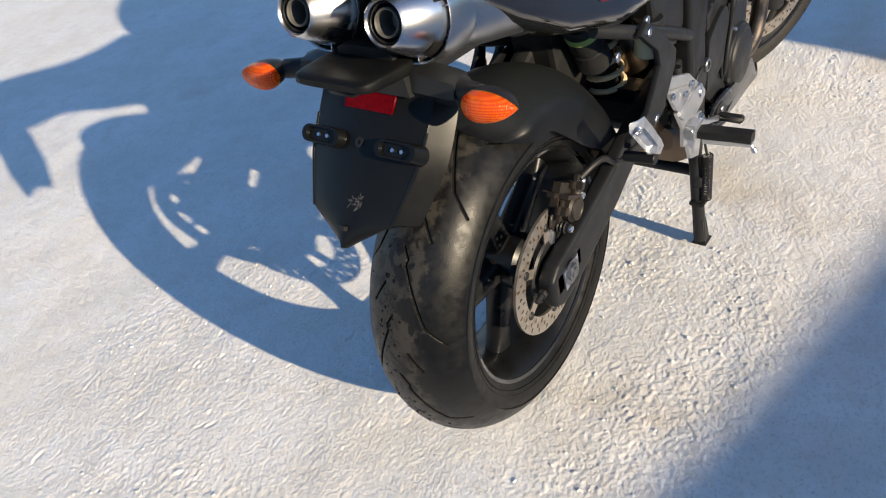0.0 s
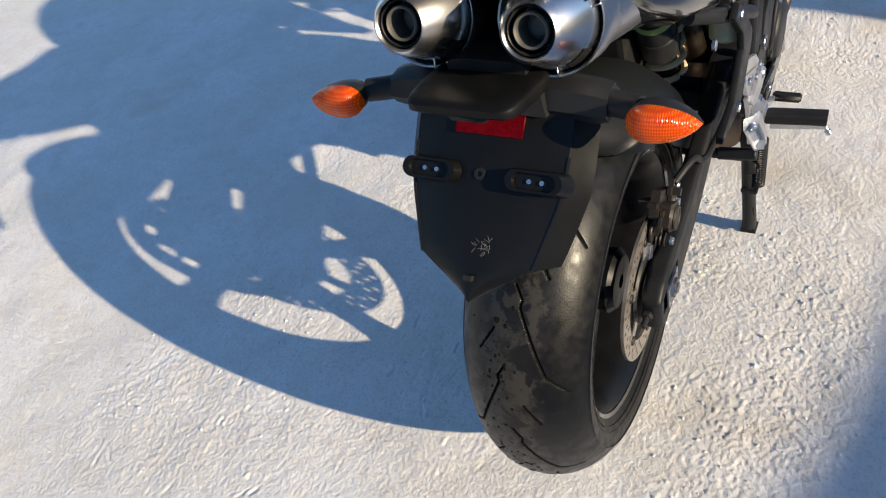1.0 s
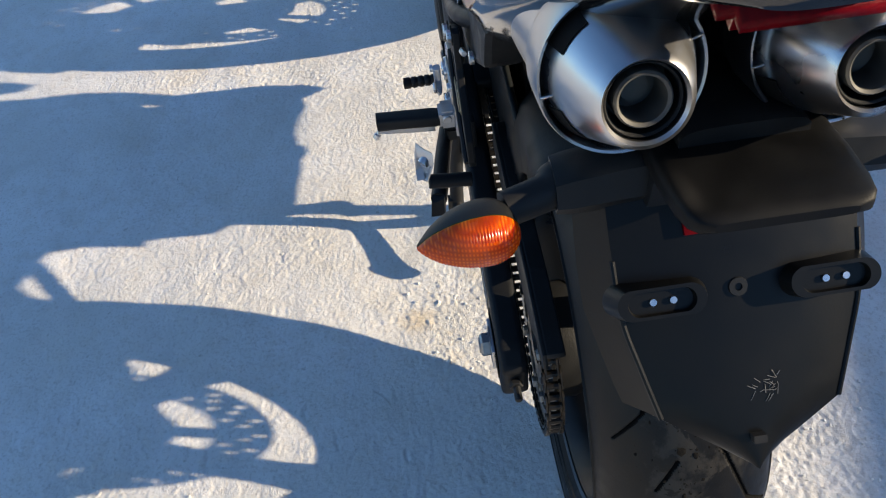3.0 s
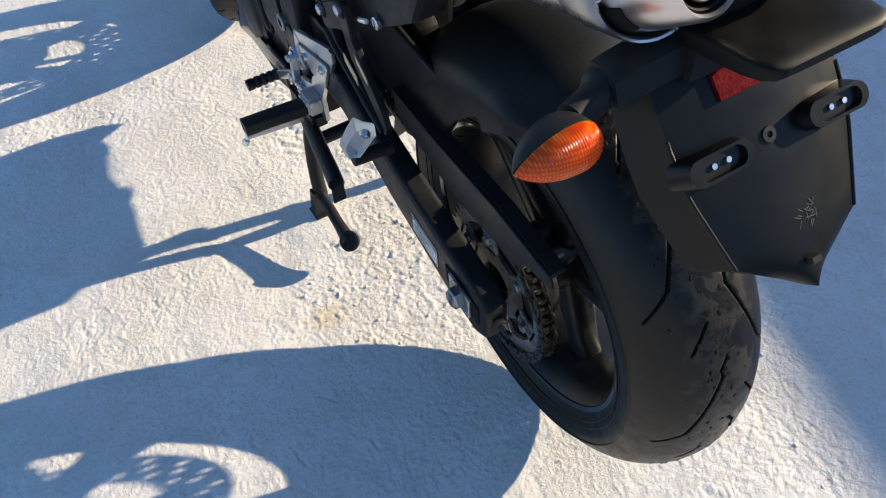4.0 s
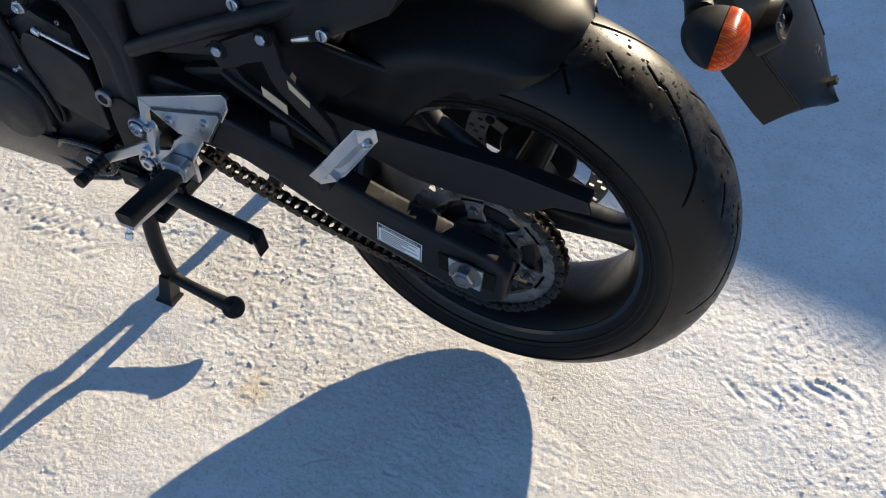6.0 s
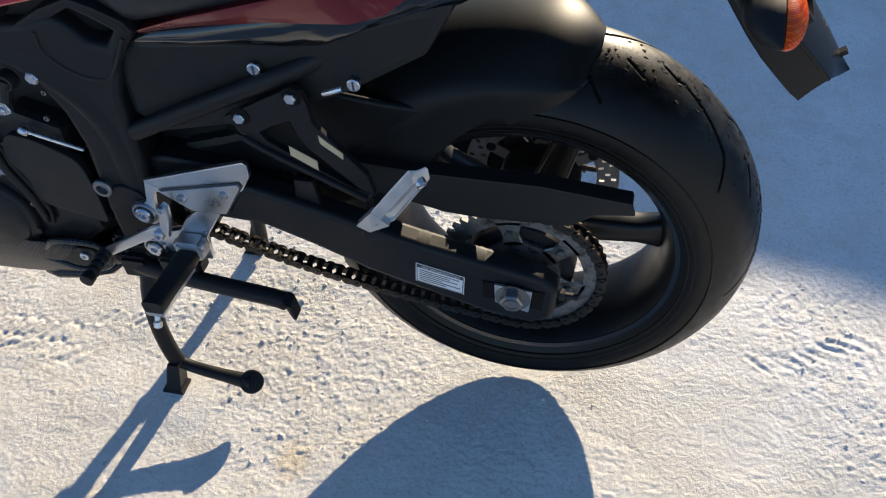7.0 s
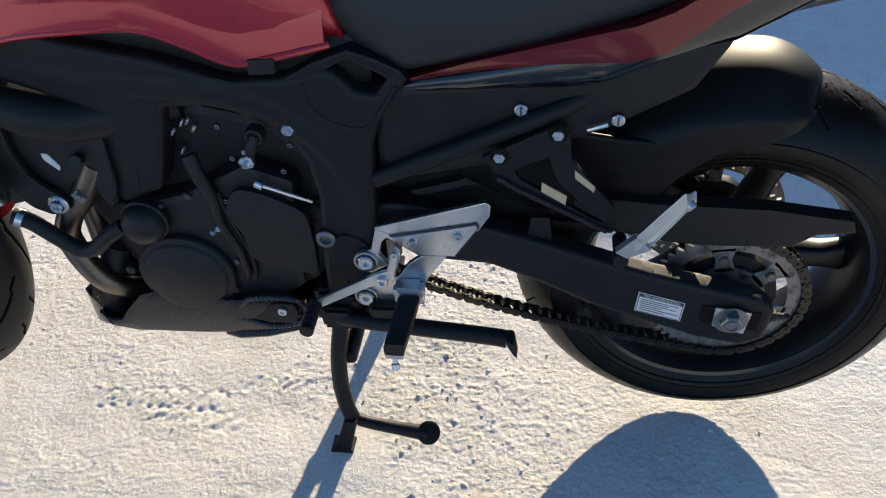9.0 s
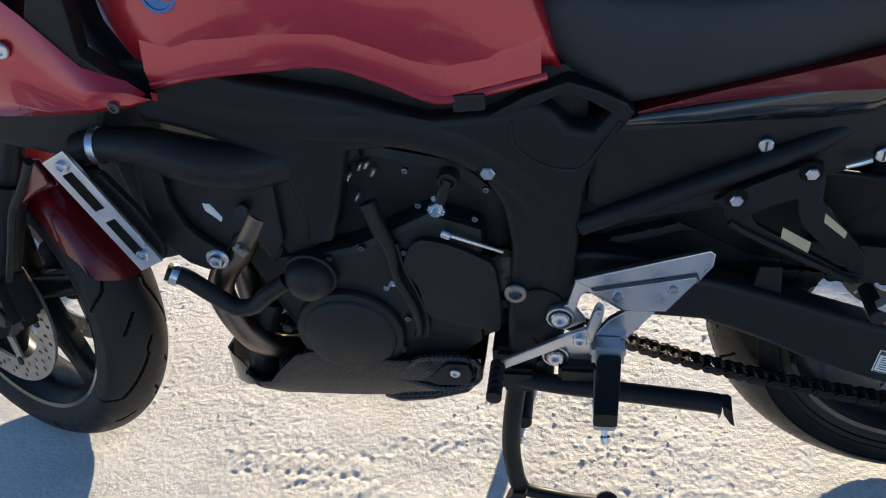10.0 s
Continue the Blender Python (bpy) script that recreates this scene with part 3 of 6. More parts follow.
def tyre_mesh(R, half, rim_r, strokes, period, nth=900, nw=84, depth=0.0032, skin=None):
    """A tyre round the y axis with cut tread grooves: strokes are ((u, v), (u, v)) in metres along the tread and across it."""
    prof = []
    for i in range(nw + 1):
        t = -1 + 2 * i / nw
        s = abs(t)
        if s < .80:                                   # tread crown
            a = s / .80
            y, r = half * math.sin(a * 1.22) / math.sin(1.22) * 1.0, R - .062 * (half / .09) * (1 - math.cos(a * 1.22)) / (1 - math.cos(1.22))
        else:                                         # sidewall down to the bead
            a = (s - .80) / .20
            y, r = half * (1 + .015 * math.sin(a * math.pi) - .16 * a ** 1.6), (R - .062 * (half / .09)) * (1 - a) + rim_r * a
        prof.append((math.copysign(y, t), r))
    prof = np.array(prof)
    arc = np.concatenate([[0], np.cumsum(np.hypot(*np.diff(prof, axis=0).T))])
    arc -= arc[-1] / 2
    th = np.arange(nth) * 2 * np.pi / nth
    U, V = np.meshgrid(th * R, arc, indexing="ij")
    n = round(2 * np.pi * R / period)
    P = 2 * np.pi * R / n
    cut = np.zeros_like(U)
    for (u0, v0), (u1, v1), w in strokes:
        for flip in (1, -1):
            du = (U - (P / 2 if flip < 0 else 0)) % P
            for k in (-1, 0, 1):
                ax_, ay_, bx_, by_ = u0 + k * P, v0 * flip, u1 + k * P, v1 * flip
                dx, dy = bx_ - ax_, by_ - ay_
                t = np.clip(((du - ax_) * dx + (V - ay_) * dy) / (dx * dx + dy * dy), 0, 1)
                d = np.hypot(du - ax_ - t * dx, V - ay_ - t * dy)
                cut = np.maximum(cut, np.clip((w - d) / .0016 + .5, 0, 1))
    rr = prof[None, :, 1] - depth * cut
    yy = np.broadcast_to(prof[None, :, 0], rr.shape)
    co = np.stack([rr * np.cos(th)[:, None], yy, rr * np.sin(th)[:, None]], -1).reshape(-1, 3)
    m = nw + 1
    i = np.arange(nth * nw)
    a = (i // nw) * m + i % nw
    b = ((i // nw + 1) % nth) * m + i % nw
    me = bpy.data.meshes.new("tyre")
    me.from_pydata(co.tolist(), [], np.stack([a, a + 1, b + 1, b], -1).tolist())
    me.polygons.foreach_set("use_smooth", np.ones(len(i), bool))
    me.materials.append(skin or tyre_rubber)
    me.materials.append(groove_shade)
    me.polygons.foreach_set("material_index", (np.maximum(cut[:, :-1], cut[:, 1:]).reshape(-1) > .5).astype(np.int32))
    me.update()
    return me


TREAD = (((.0, .003), (.020, .014), .0014), ((.020, .014), (.030, .012), .0012), ((.030, .012), (.128, .052), .0016), ((.128, .052), (.160, .086), .0012), ((.178, .022), (.214, .044), .0013))


def wheel_mesh(rim_r, half, spokes, phase, hub_r, hub_half, sw0, sw1, th):
    """A cast rim with spokes."""
    r = rim_r
    rim = lathe([(r + .004, half), (r + .004, half - .008), (r - .004, half - .014), (r - .010, half * .55), (r - .016, half * .2), (r - .016, -half * .2),
                 (r - .010, -half * .55), (r - .004, -half + .014), (r + .004, -half + .008), (r + .004, -half), (r - .004, -half + .002),
                 (r - .012, -half + .014), (r - .018, -half * .6), (r - .024, -half * .22), (r - .024, half * .22), (r - .018, half * .6), (r - .012, half - .014), (r - .004, half - .002)], 96, True)
    hub = lathe([(0.012, hub_half), (hub_r * .8, hub_half), (hub_r, hub_half - .01), (hub_r * .85, 0), (hub_r, -hub_half + .01), (hub_r * .8, -hub_half), (.012, -hub_half)], 48, True)
    out = []
    for k in range(spokes):
        a = radians(phase + 360 * k / spokes)
        rings = []
        for j in range(9):
            t = j / 8
            rad = hub_r * .7 + (r - .018 - hub_r * .7) * t
            w = (sw0 + (sw1 - sw0) * t) * (1 + .9 * max(0, t - .75) ** 1.2 * 4) / 2
            d = th * (1.15 - .35 * t) / 2
            ring = []
            for s in range(16):
                q = 2 * math.pi * s / 16
                c, sn = math.cos(q), math.sin(q)
                lx, ly = w * math.copysign(abs(c) ** .6, c), d * math.copysign(abs(sn) ** .6, sn)
                ring.append((rad * math.cos(a) - lx * math.sin(a), ly, rad * math.sin(a) + lx * math.cos(a)))
            rings.append(ring)
        out.append(loft(rings))
    return rim, hub, out


def cast_wheel(name, label, *shape):
    """A rim with its hub, spokes and bright lip lines as parts."""
    rim, hub, spokes = wheel_mesh(*shape)
    w = part(name, rim, wheel_black, bike, label)
    part("hub", hub, wheel_black, w)
    for sp in spokes:
        part("spoke", sp, wheel_black, w)
    for sgn in (1, -1):
        r, h = shape[0], shape[1] * sgn
        part("rim_lip", lathe([(r - .003, h), (r + .0035, h + sgn * .0025), (r + .006, h)], 96, True), gloss_black, w)
    return w


def drilled_disc(r0, r1, y, th, rows):
    """A brake disc with rows of holes; each hole goes through."""
    bm = bmesh.new()
    seg = 144
    radii = sorted({r0, r1, *[q for r, _ in rows for q in (r - .004, r + .004)]})
    drill = {}
    for r, off in rows:
        for s in range(seg):
            if (s + off) % 6 in (0,):
                drill[(round(r - .004, 5), s)] = True
    grids = []
    for yy in (y - th / 2, y + th / 2):
        grids.append([[bm.verts.new((rad * math.cos(2 * math.pi * s / seg), yy, rad * math.sin(2 * math.pi * s / seg))) for s in range(seg)] for rad in radii])
    for i in range(len(radii) - 1):
        for s in range(seg):
            if (round(radii[i], 5), s) in drill:
                for (p, q) in (((i, s), (i + 1, s)), ((i + 1, s), (i + 1, (s + 1) % seg)), ((i + 1, (s + 1) % seg), (i, (s + 1) % seg)), ((i, (s + 1) % seg), (i, s))):
                    bm.faces.new((grids[0][p[0]][p[1]], grids[0][q[0]][q[1]], grids[1][q[0]][q[1]], grids[1][p[0]][p[1]]))
                continue
            for g in grids:
                bm.faces.new((g[i][s], g[i + 1][s], g[i + 1][(s + 1) % seg], g[i][(s + 1) % seg]))
    for i in (0, len(radii) - 1):
        for s in range(seg):
            bm.faces.new((grids[0][i][s], grids[0][i][(s + 1) % seg], grids[1][i][(s + 1) % seg], grids[1][i][s]))
    return bm


def disc_arms(wheel, r0, y, th, n, carrier_r):
    """The arms that hold a disc to its carrier, each with a rivet."""
    for k in range(n):
        turn = Matrix.Rotation(-2 * math.pi * (k + .5) / n, 4, 'Y')
        part("disc_arm", moved(box((r0 + carrier_r) / 2 + .004, y, 0, r0 - carrier_r + .03, th * .8, .022, .002), turn), disc_mat, wheel)
        part("disc_rivet", moved(cyl((r0 + .004, y - th, 0), (r0 + .004, y + th, 0), .008, 12), turn), cast_dark, wheel)


# rear wheel
rear_wheel = cast_wheel("rear_wheel", "black five-spoke cast rear wheel", 0.216, 0.078, 5, 180, 0.055, 0.06, 0.050, 0.034, 0.046)
rear_wheel.location = AX
ty = new("tyre", tyre_mesh(0.326, 0.094, 0.218, TREAD, 0.225, 1500, 200))
ty.parent = rear_wheel
tagged(ty, "worn black road tyre with angled grooves and snow dirt")
for sgn in (1, -1):
    for r_, y_ in ((.231, .0872), (.2395, .0900), (.262, .0945)):
        part("sidewall_ring", lathe([(r_ - .0016, sgn * (y_ - .002)), (r_ - .0006, sgn * (y_ + .0012)), (r_ + .0006, sgn * (y_ + .0012)), (r_ + .0016, sgn * (y_ - .002))], 120, True), tyre_rubber, rear_wheel)
part("brake_disc", drilled_disc(.088, .1225, -.098, .005, ((.096, 0), (.105, 3), (.114, 1))), disc_mat, rear_wheel, "drilled rusty steel brake disc")


def mud_specks(n, seed):
    """Wet grit stuck to the tread."""
    rng = np.random.RandomState(seed)
    base = bmesh.new()
    bmesh.ops.create_icosphere(base, subdivisions=1, radius=1)
    bv = np.array([v.co[:] for v in base.verts])
    bf = np.array([[v.index for v in f.verts] for f in base.faces])
    base.free()
    co, fa = [], []
    for k in range(n):
        cl = rng.randint(40)
        a = rng.uniform(0, 2 * np.pi) if k % 3 == 0 else cl * 2.399 + rng.normal(0, .09)
        y = float(np.clip(rng.normal(.012 + .012 * math.sin(cl * 1.7), .016), -.050, .062))
        q = math.asin(min(1, abs(y) / .094 * math.sin(1.22))) / 1.22
        r = .326 - .0648 * (1 - math.cos(q * 1.22)) / (1 - math.cos(1.22))
        e = .0006 + .0030 * rng.rand() ** 5
        v = bv * (e * rng.uniform(.7, 1.6, 3)) * rng.uniform(.7, 1.3, (len(bv), 1)) * (1, 1, .28)
        x, z = r + v[:, 2], v[:, 0]
        co.append(np.stack([x * math.cos(a) - z * math.sin(a), y + v[:, 1], x * math.sin(a) + z * math.cos(a)], -1))
        fa.append(bf + k * len(bv))
    me = bpy.data.meshes.new("mud_specks")
    me.from_pydata(np.concatenate(co).tolist(), [], np.concatenate(fa).tolist())
    me.materials.append(wet_grit)
    return me


wet_grit = mat("wet_grit", (0.0050, 0.0044, 0.0036), 0.8, spec=0.15, var=0.4, scale=90, rvar=0.1)
mud = new("mud_specks", mud_specks(1700, 6))
mud.parent = rear_wheel
tagged(mud, "wet grit and slush stuck to the tread", kind="stuff")
disc_arms(rear_wheel, .088, -.098, .005, 6, .05)
part("disc_carrier", lathe([(.03, -.094), (.060, -.094), (.064, -.098), (.060, -.102), (.03, -.102)], 40, True), cast_dark, rear_wheel)
part("valve", tube([(-.115, -.012, -.165), (-.122, -.05, -.176), (-.124, -.068, -.178)], .004, 10), zinc, rear_wheel)


def sprocket(teeth, pitch, y, th, spokes=5):
    R = pitch / 2 / math.sin(math.pi / teeth)
    bm = bmesh.new()
    seg = teeth * 4
    inner = R * .78
    rings = []
    for yy in (y - th / 2, y + th / 2):
        o = [bm.verts.new(((R + (.004, .004, -.005, -.005)[s % 4]) * math.cos(2 * math.pi * (s - .5) / seg), yy, (R + (.004, .004, -.005, -.005)[s % 4]) * math.sin(2 * math.pi * (s - .5) / seg))) for s in range(seg)]
        n = [bm.verts.new((inner * math.cos(2 * math.pi * (s - .5) / seg), yy, inner * math.sin(2 * math.pi * (s - .5) / seg))) for s in range(seg)]
        rings.append((o, n))
    for s in range(seg):
        t = (s + 1) % seg
        for o, n in rings:
            bm.faces.new((o[s], o[t], n[t], n[s]))
        for k in (0, 1):
            bm.faces.new((rings[0][k][s], rings[0][k][t], rings[1][k][t], rings[1][k][s]))
    return R, bm


SPY = 0.112
SR, sbm = sprocket(46, 0.015875, SPY, .006)
arms = [sbm, lathe([(.030, SPY - .003), (.058, SPY - .003), (.058, SPY + .003), (.030, SPY + .003)], 40, True)]
for k in range(6):
    arms.append(moved(prism([(.05, -.016), (.072, -.011), (.096, -.020), (.096, .020), (.072, .011), (.05, .016)], SPY - .003, SPY + .003, .0015, 1), Matrix.Rotation(-radians(60 * k + 20), 4, 'Y')))
part("sprocket", arms[0], spr_mat, rear_wheel, "oily steel rear sprocket")
part("sprocket_hub", arms[1], spr_mat, rear_wheel)
for a_ in arms[2:]:
    part("sprocket_arm", a_, spr_mat, rear_wheel)
for k in range(6):
    a = radians(60 * k + 20)
    part("sprocket_bolt", hexbolt((.075 * math.cos(a), SPY + .003, .075 * math.sin(a)), (0, 1, 0), .0080, .007), spr_mat, rear_wheel)
part("sprocket_carrier", lathe([(.02, .06), (.072, .06), (.078, .072), (.076, SPY - .006), (.02, SPY - .004)], 40, True), cast_dark, rear_wheel)

# drive chain, link by link
CF = Vector((0.622, SPY, 0.462))             # front sprocket
RF = 0.0405


def chain_path():
    d = CF - Vector((0, SPY, AX.z))
    L = math.hypot(d.x, d.z)
    base = math.atan2(d.z, d.x)
    off = math.asin((SR - RF) / L)
    top0, top1 = (SR * math.cos(base + math.pi / 2 - off), AX.z + SR * math.sin(base + math.pi / 2 - off)), (CF.x + RF * math.cos(base + math.pi / 2 - off), CF.z + RF * math.sin(base + math.pi / 2 - off))
    bot0, bot1 = (CF.x + RF * math.cos(base - math.pi / 2 + off), CF.z + RF * math.sin(base - math.pi / 2 + off)), (SR * math.cos(base - math.pi / 2 + off), AX.z + SR * math.sin(base - math.pi / 2 + off))
    pts = []
    for i in range(60):
        t = i / 60
        pts.append((top0[0] + (top1[0] - top0[0]) * t, top0[1] + (top1[1] - top0[1]) * t))
    s0 = base + math.pi / 2 - off
    for i in range(40):
        a = s0 - (math.pi - 2 * off) * i / 40
        pts.append((CF.x + RF * math.cos(a), CF.z + RF * math.sin(a)))
    for i in range(60):
        t = i / 60
        sag = -.028 * math.sin(math.pi * t)
        pts.append((bot0[0] + (bot1[0] - bot0[0]) * t, bot0[1] + (bot1[1] - bot0[1]) * t + sag))
    s1 = base - math.pi / 2 + off
    for i in range(120):
        a = s1 - (math.pi + 2 * off) * i / 120
        pts.append((SR * math.cos(a), AX.z + SR * math.sin(a)))
    return np.array(pts + [pts[0]])


def chain_link(outer):
    """Two side plates, waisted, with pins or rollers."""
    p = .0159
    h = .0075
    out = []
    outl = [(p / 2 + h * math.cos(a), h * math.sin(a)) for a in np.linspace(-1.9, 1.9, 9)] + [(0, h * .72)] + [(-p / 2 - h * math.cos(a), h * math.sin(a)) for a in np.linspace(1.9, -1.9, 9)] + [(0, -h * .72)]
    for s in (1, -1):
        y0 = s * (.0092 if outer else .0062)
        out.append(prism(outl, min(y0, y0 + s * .0022), max(y0, y0 + s * .0022), 0))
    for sx in (p / 2, -p / 2):
        r, w = (.0028, .0125) if outer else (.0051, .0062)
        out.append(cyl((sx, -w, 0), (sx, w, 0), r, 10, 0))
    return join(*out)


chain = part("drive_chain", cyl((CF.x, SPY - .004, CF.z), (CF.x, SPY + .004, CF.z), .034, 30), spr_mat, bike, "oily rusty drive chain over its front sprocket")
cp = chain_path()
seglen = np.hypot(*np.diff(cp, axis=0).T)
cum = np.concatenate([[0], np.cumsum(seglen)])
nlink = 2 * round(cum[-1] / .015875 / 2)
link_me = []
for outer in (True, False):
    o = part("chain_link", chain_link(outer), chain_mat, chain)
    link_me.append(o.data)
    bpy.data.objects.remove(o)
for k in range(nlink):
    s0, s1 = cum[-1] * k / nlink, cum[-1] * (k + 1) / nlink % cum[-1]
    a = Vector((np.interp(s0, cum, cp[:, 0]), SPY, np.interp(s0, cum, cp[:, 1])))
    b = Vector((np.interp(s1, cum, cp[:, 0]), SPY, np.interp(s1, cum, cp[:, 1])))
    d = b - a
    o = new("chain_link", link_me[k % 2])
    o.parent = chain
    o.matrix_basis = Matrix.Translation((a + b) / 2) @ Matrix.Rotation(-math.atan2(d.z, d.x), 4, 'Y')

# swingarm
PIV = (0.56, 0.445)
arm_out = [(.425, .516), (.425, .443), (.351, .438), (.276, .406), (.208, .371), (.138, .346), (.042, .313), (-.025, .300), (-.055, .316), (-.061, .375), (-.035, .397), (.049, .415), (.125, .434), (.192, .455), (.266, .480), (.348, .505)]
arm_in = [(.60, .50), (.58, .45), (.46, .446), (.38, .44), (.38, .508), (.50, .52)]
swing = part("swingarm", join(prism(arm_out, .134, .170, .009, 3), prism([(x, z) for x, z in arm_out], -.138, -.106, .009, 3),
                              prism(arm_in, .095, .140, .008, 3), prism(arm_in, -.140, -.095, .008, 3), box(.42, 0, .465, .09, .24, .07, .02), cyl((PIV[0], -.165, PIV[1]), (PIV[0], .165, PIV[1]), .032)), paint_black, bike, "black painted box-section swingarm")
for s, o in ((1, 0), (-1, -.034)):
    # near-black plate on the arm paints the shade of the axle slot
    part("axle_slot_shade", prism([(.042, .350), (-.040, .336), (-.043, .372), (.042, .382)], min(s * (.1705 + o), s * (.172 + o)), max(s * (.1705 + o), s * (.172 + o)), 0), recess_dark, swing)
    part("axle_plate", prism([(.025, .347), (-.022, .333), (-.027, .376), (.025, .383)], min(s * (.172 + o), s * (.1765 + o)), max(s * (.172 + o), s * (.1765 + o)), .001), alu, swing, "bare aluminium chain adjuster plate")
    part("axle_nut", join(hexbolt((0, s * (.176 + o), .360), (0, s, 0), .0165, .013 if s > 0 else .006), disc_at((0, s * (.17 + o), .360), (0, s * (.2 + o), .360), [(0, .016), (.006, .016), (.0075, .021), (.0105, .021), (.0115, .018), (.0115, 0)] if s > 0 else [(0, .014), (.0095, .014), (.0095, 0)])), axle_steel, swing, "zinc-plated axle nut")
    part("adjuster_bolt", join(cyl((-.055, s * (.152 + o), .352), (-.088, s * (.152 + o), .350), .005, 10), hexbolt((-.062, s * (.152 + o), .352), (-1, 0, 0), .009, .007, False)), cast_dark, swing)
lab = part("warning_label", prism([(.135, .402), (.067, .384), (.070, .347), (.138, .365)], .1705, .1712, 0), white_label, swing, "white printed tyre information label")


def on_label(u, v):
    """A place on the label: u along it, v down it, each 0 to 1."""
    return .135 - .068 * u + .003 * v, .402 - .018 * u - .037 * v


def label_bar(name, u0, u1, v0, v1):
    part(name, prism([on_label(u0, v0), on_label(u1, v0), on_label(u1, v1), on_label(u0, v1)], .1712, .1715, 0), print_black, lab)


label_bar("label_frame", .02, .98, .03, .20)


def lettering(name, text, size, m, material, parent):
    """Words as a thin mesh of their own, in the built-in font."""
    cu = bpy.data.curves.new(name, 'FONT')
    cu.body, cu.size, cu.align_x, cu.align_y, cu.resolution_u = text, size, 'CENTER', 'CENTER', 2
    tmp = bpy.data.objects.new(name, cu)
    scene.collection.objects.link(tmp)
    me = bpy.data.meshes.new_from_object(tmp.evaluated_get(bpy.context.evaluated_depsgraph_get()))
    bpy.data.objects.remove(tmp)
    me.transform(m)
    me.materials.clear()
    me.materials.append(material)
    ob = new(name, me)
    ob.parent = parent
    return ob


hx, hz = on_label(.5, .115)
lettering("label_heading", "TIRE INFORMATION", .0062, Matrix.Translation((hx, .1719, hz)) @ Matrix.Rotation(radians(-14.8), 4, 'Y') @ Matrix.Rotation(math.pi, 4, 'Z') @ Matrix.Rotation(math.pi / 2, 4, 'X'), white_label, lab)
for u0, u1, v0, v1 in ((.02, .98, .95, .98), (.02, .035, .2, .95), (.965, .98, .2, .95)):
    label_bar("label_frame", u0, u1, v0, v1)
for k in range(6):
    label_bar("print_line", .08, (.90, .70, .86, .55, .92, .62)[k], .30 + k * .105, .335 + k * .105)

# chain guard
GUARD = [(.235, .540), (.12, .530), (-.03, .528), (-.143, .514), (-.149, .494), (-.10, .488), (-.068, .464), (.05, .460), (.10, .464), (.235, .500)]
part("chain_guard", join(prism(GUARD, .124, .130, .0025), prism([(.235, .540), (.12, .530), (-.03, .528), (-.143, .514), (-.145, .508), (-.03, .522), (.12, .524), (.235, .534)], .104, .1255, .0022)), plastic, bike, "black plastic chain guard")
part("chain_guard_bracket", prism([(.30, .470), (.262, .470), (.268, .520), (.294, .520)], .150, .158, .002), paint_black, bike)


# rear hugger mudguard
def shell(a0, a1, rtop, half, rlow, th, na=40, ns=22, c=AX, tip=False, lip=0.0, crown=0.012):
    """A mudguard over a wheel: rtop and rlow give the crown's and the skirt's radius at each angle."""
    bm = bmesh.new()
    outer, inner = [], []
    for i in range(na + 1):
        u = i / na
        ro, ri = rtop(u), rlow(u)
        hw = half * math.sqrt(max(.05, 1 - max(0, (u - .88) / .12) ** 2.4 * .75)) if tip else half
        ro, ri = (ro - .022 * max(0, (u - .86) / .14) ** 2, ri) if tip else (ro, ri)
        ra, rb = [], []
        for j in range(ns + 1):
            t = -1 + 2 * j / ns
            q = abs(t)
            a = radians(a0 + (a1 - lip * q * q - a0) * u)
            if q < .6:
                y, r = hw * (q / .6) * .82, ro - crown * (q / .6) ** 2.2
            else:
                v = (q - .6) / .4
                y = hw * (.82 + .18 * math.sin(min(1, v * 2.2) * math.pi / 2))
                r = ro - crown - (ro - crown - ri) * v ** 1.2
            for lst, dr, dy in ((ra, 0, 0), (rb, -th, -th)):
                lst.append(bm.verts.new((c.x + (r + dr * (q < .75)) * math.cos(a), c.y + math.copysign(y + dy, t) if y > th else c.y + math.copysign(y, t), c.z + (r + dr * (q < .75)) * math.sin(a))))
        outer.append(ra)
        inner.append(rb)
    for g in (outer, inner):
        for i in range(na):
            for j in range(ns):
                bm.faces.new((g[i][j], g[i + 1][j], g[i + 1][j + 1], g[i][j + 1]))
    for j in range(ns):
        for i in (0, na):
            bm.faces.new((outer[i][j], outer[i][j + 1], inner[i][j + 1], inner[i][j]))
    for i in range(na):
        for j in (0, ns):
            bm.faces.new((outer[i][j], outer[i + 1][j], inner[i + 1][j], inner[i][j]))
    return bm


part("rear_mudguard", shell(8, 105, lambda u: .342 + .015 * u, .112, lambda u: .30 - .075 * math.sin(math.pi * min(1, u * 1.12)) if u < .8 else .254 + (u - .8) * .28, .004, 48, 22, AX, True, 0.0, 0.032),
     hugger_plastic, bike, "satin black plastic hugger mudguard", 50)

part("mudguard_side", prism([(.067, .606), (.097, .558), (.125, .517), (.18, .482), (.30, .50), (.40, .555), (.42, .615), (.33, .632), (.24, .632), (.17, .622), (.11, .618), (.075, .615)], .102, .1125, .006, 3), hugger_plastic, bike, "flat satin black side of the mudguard")

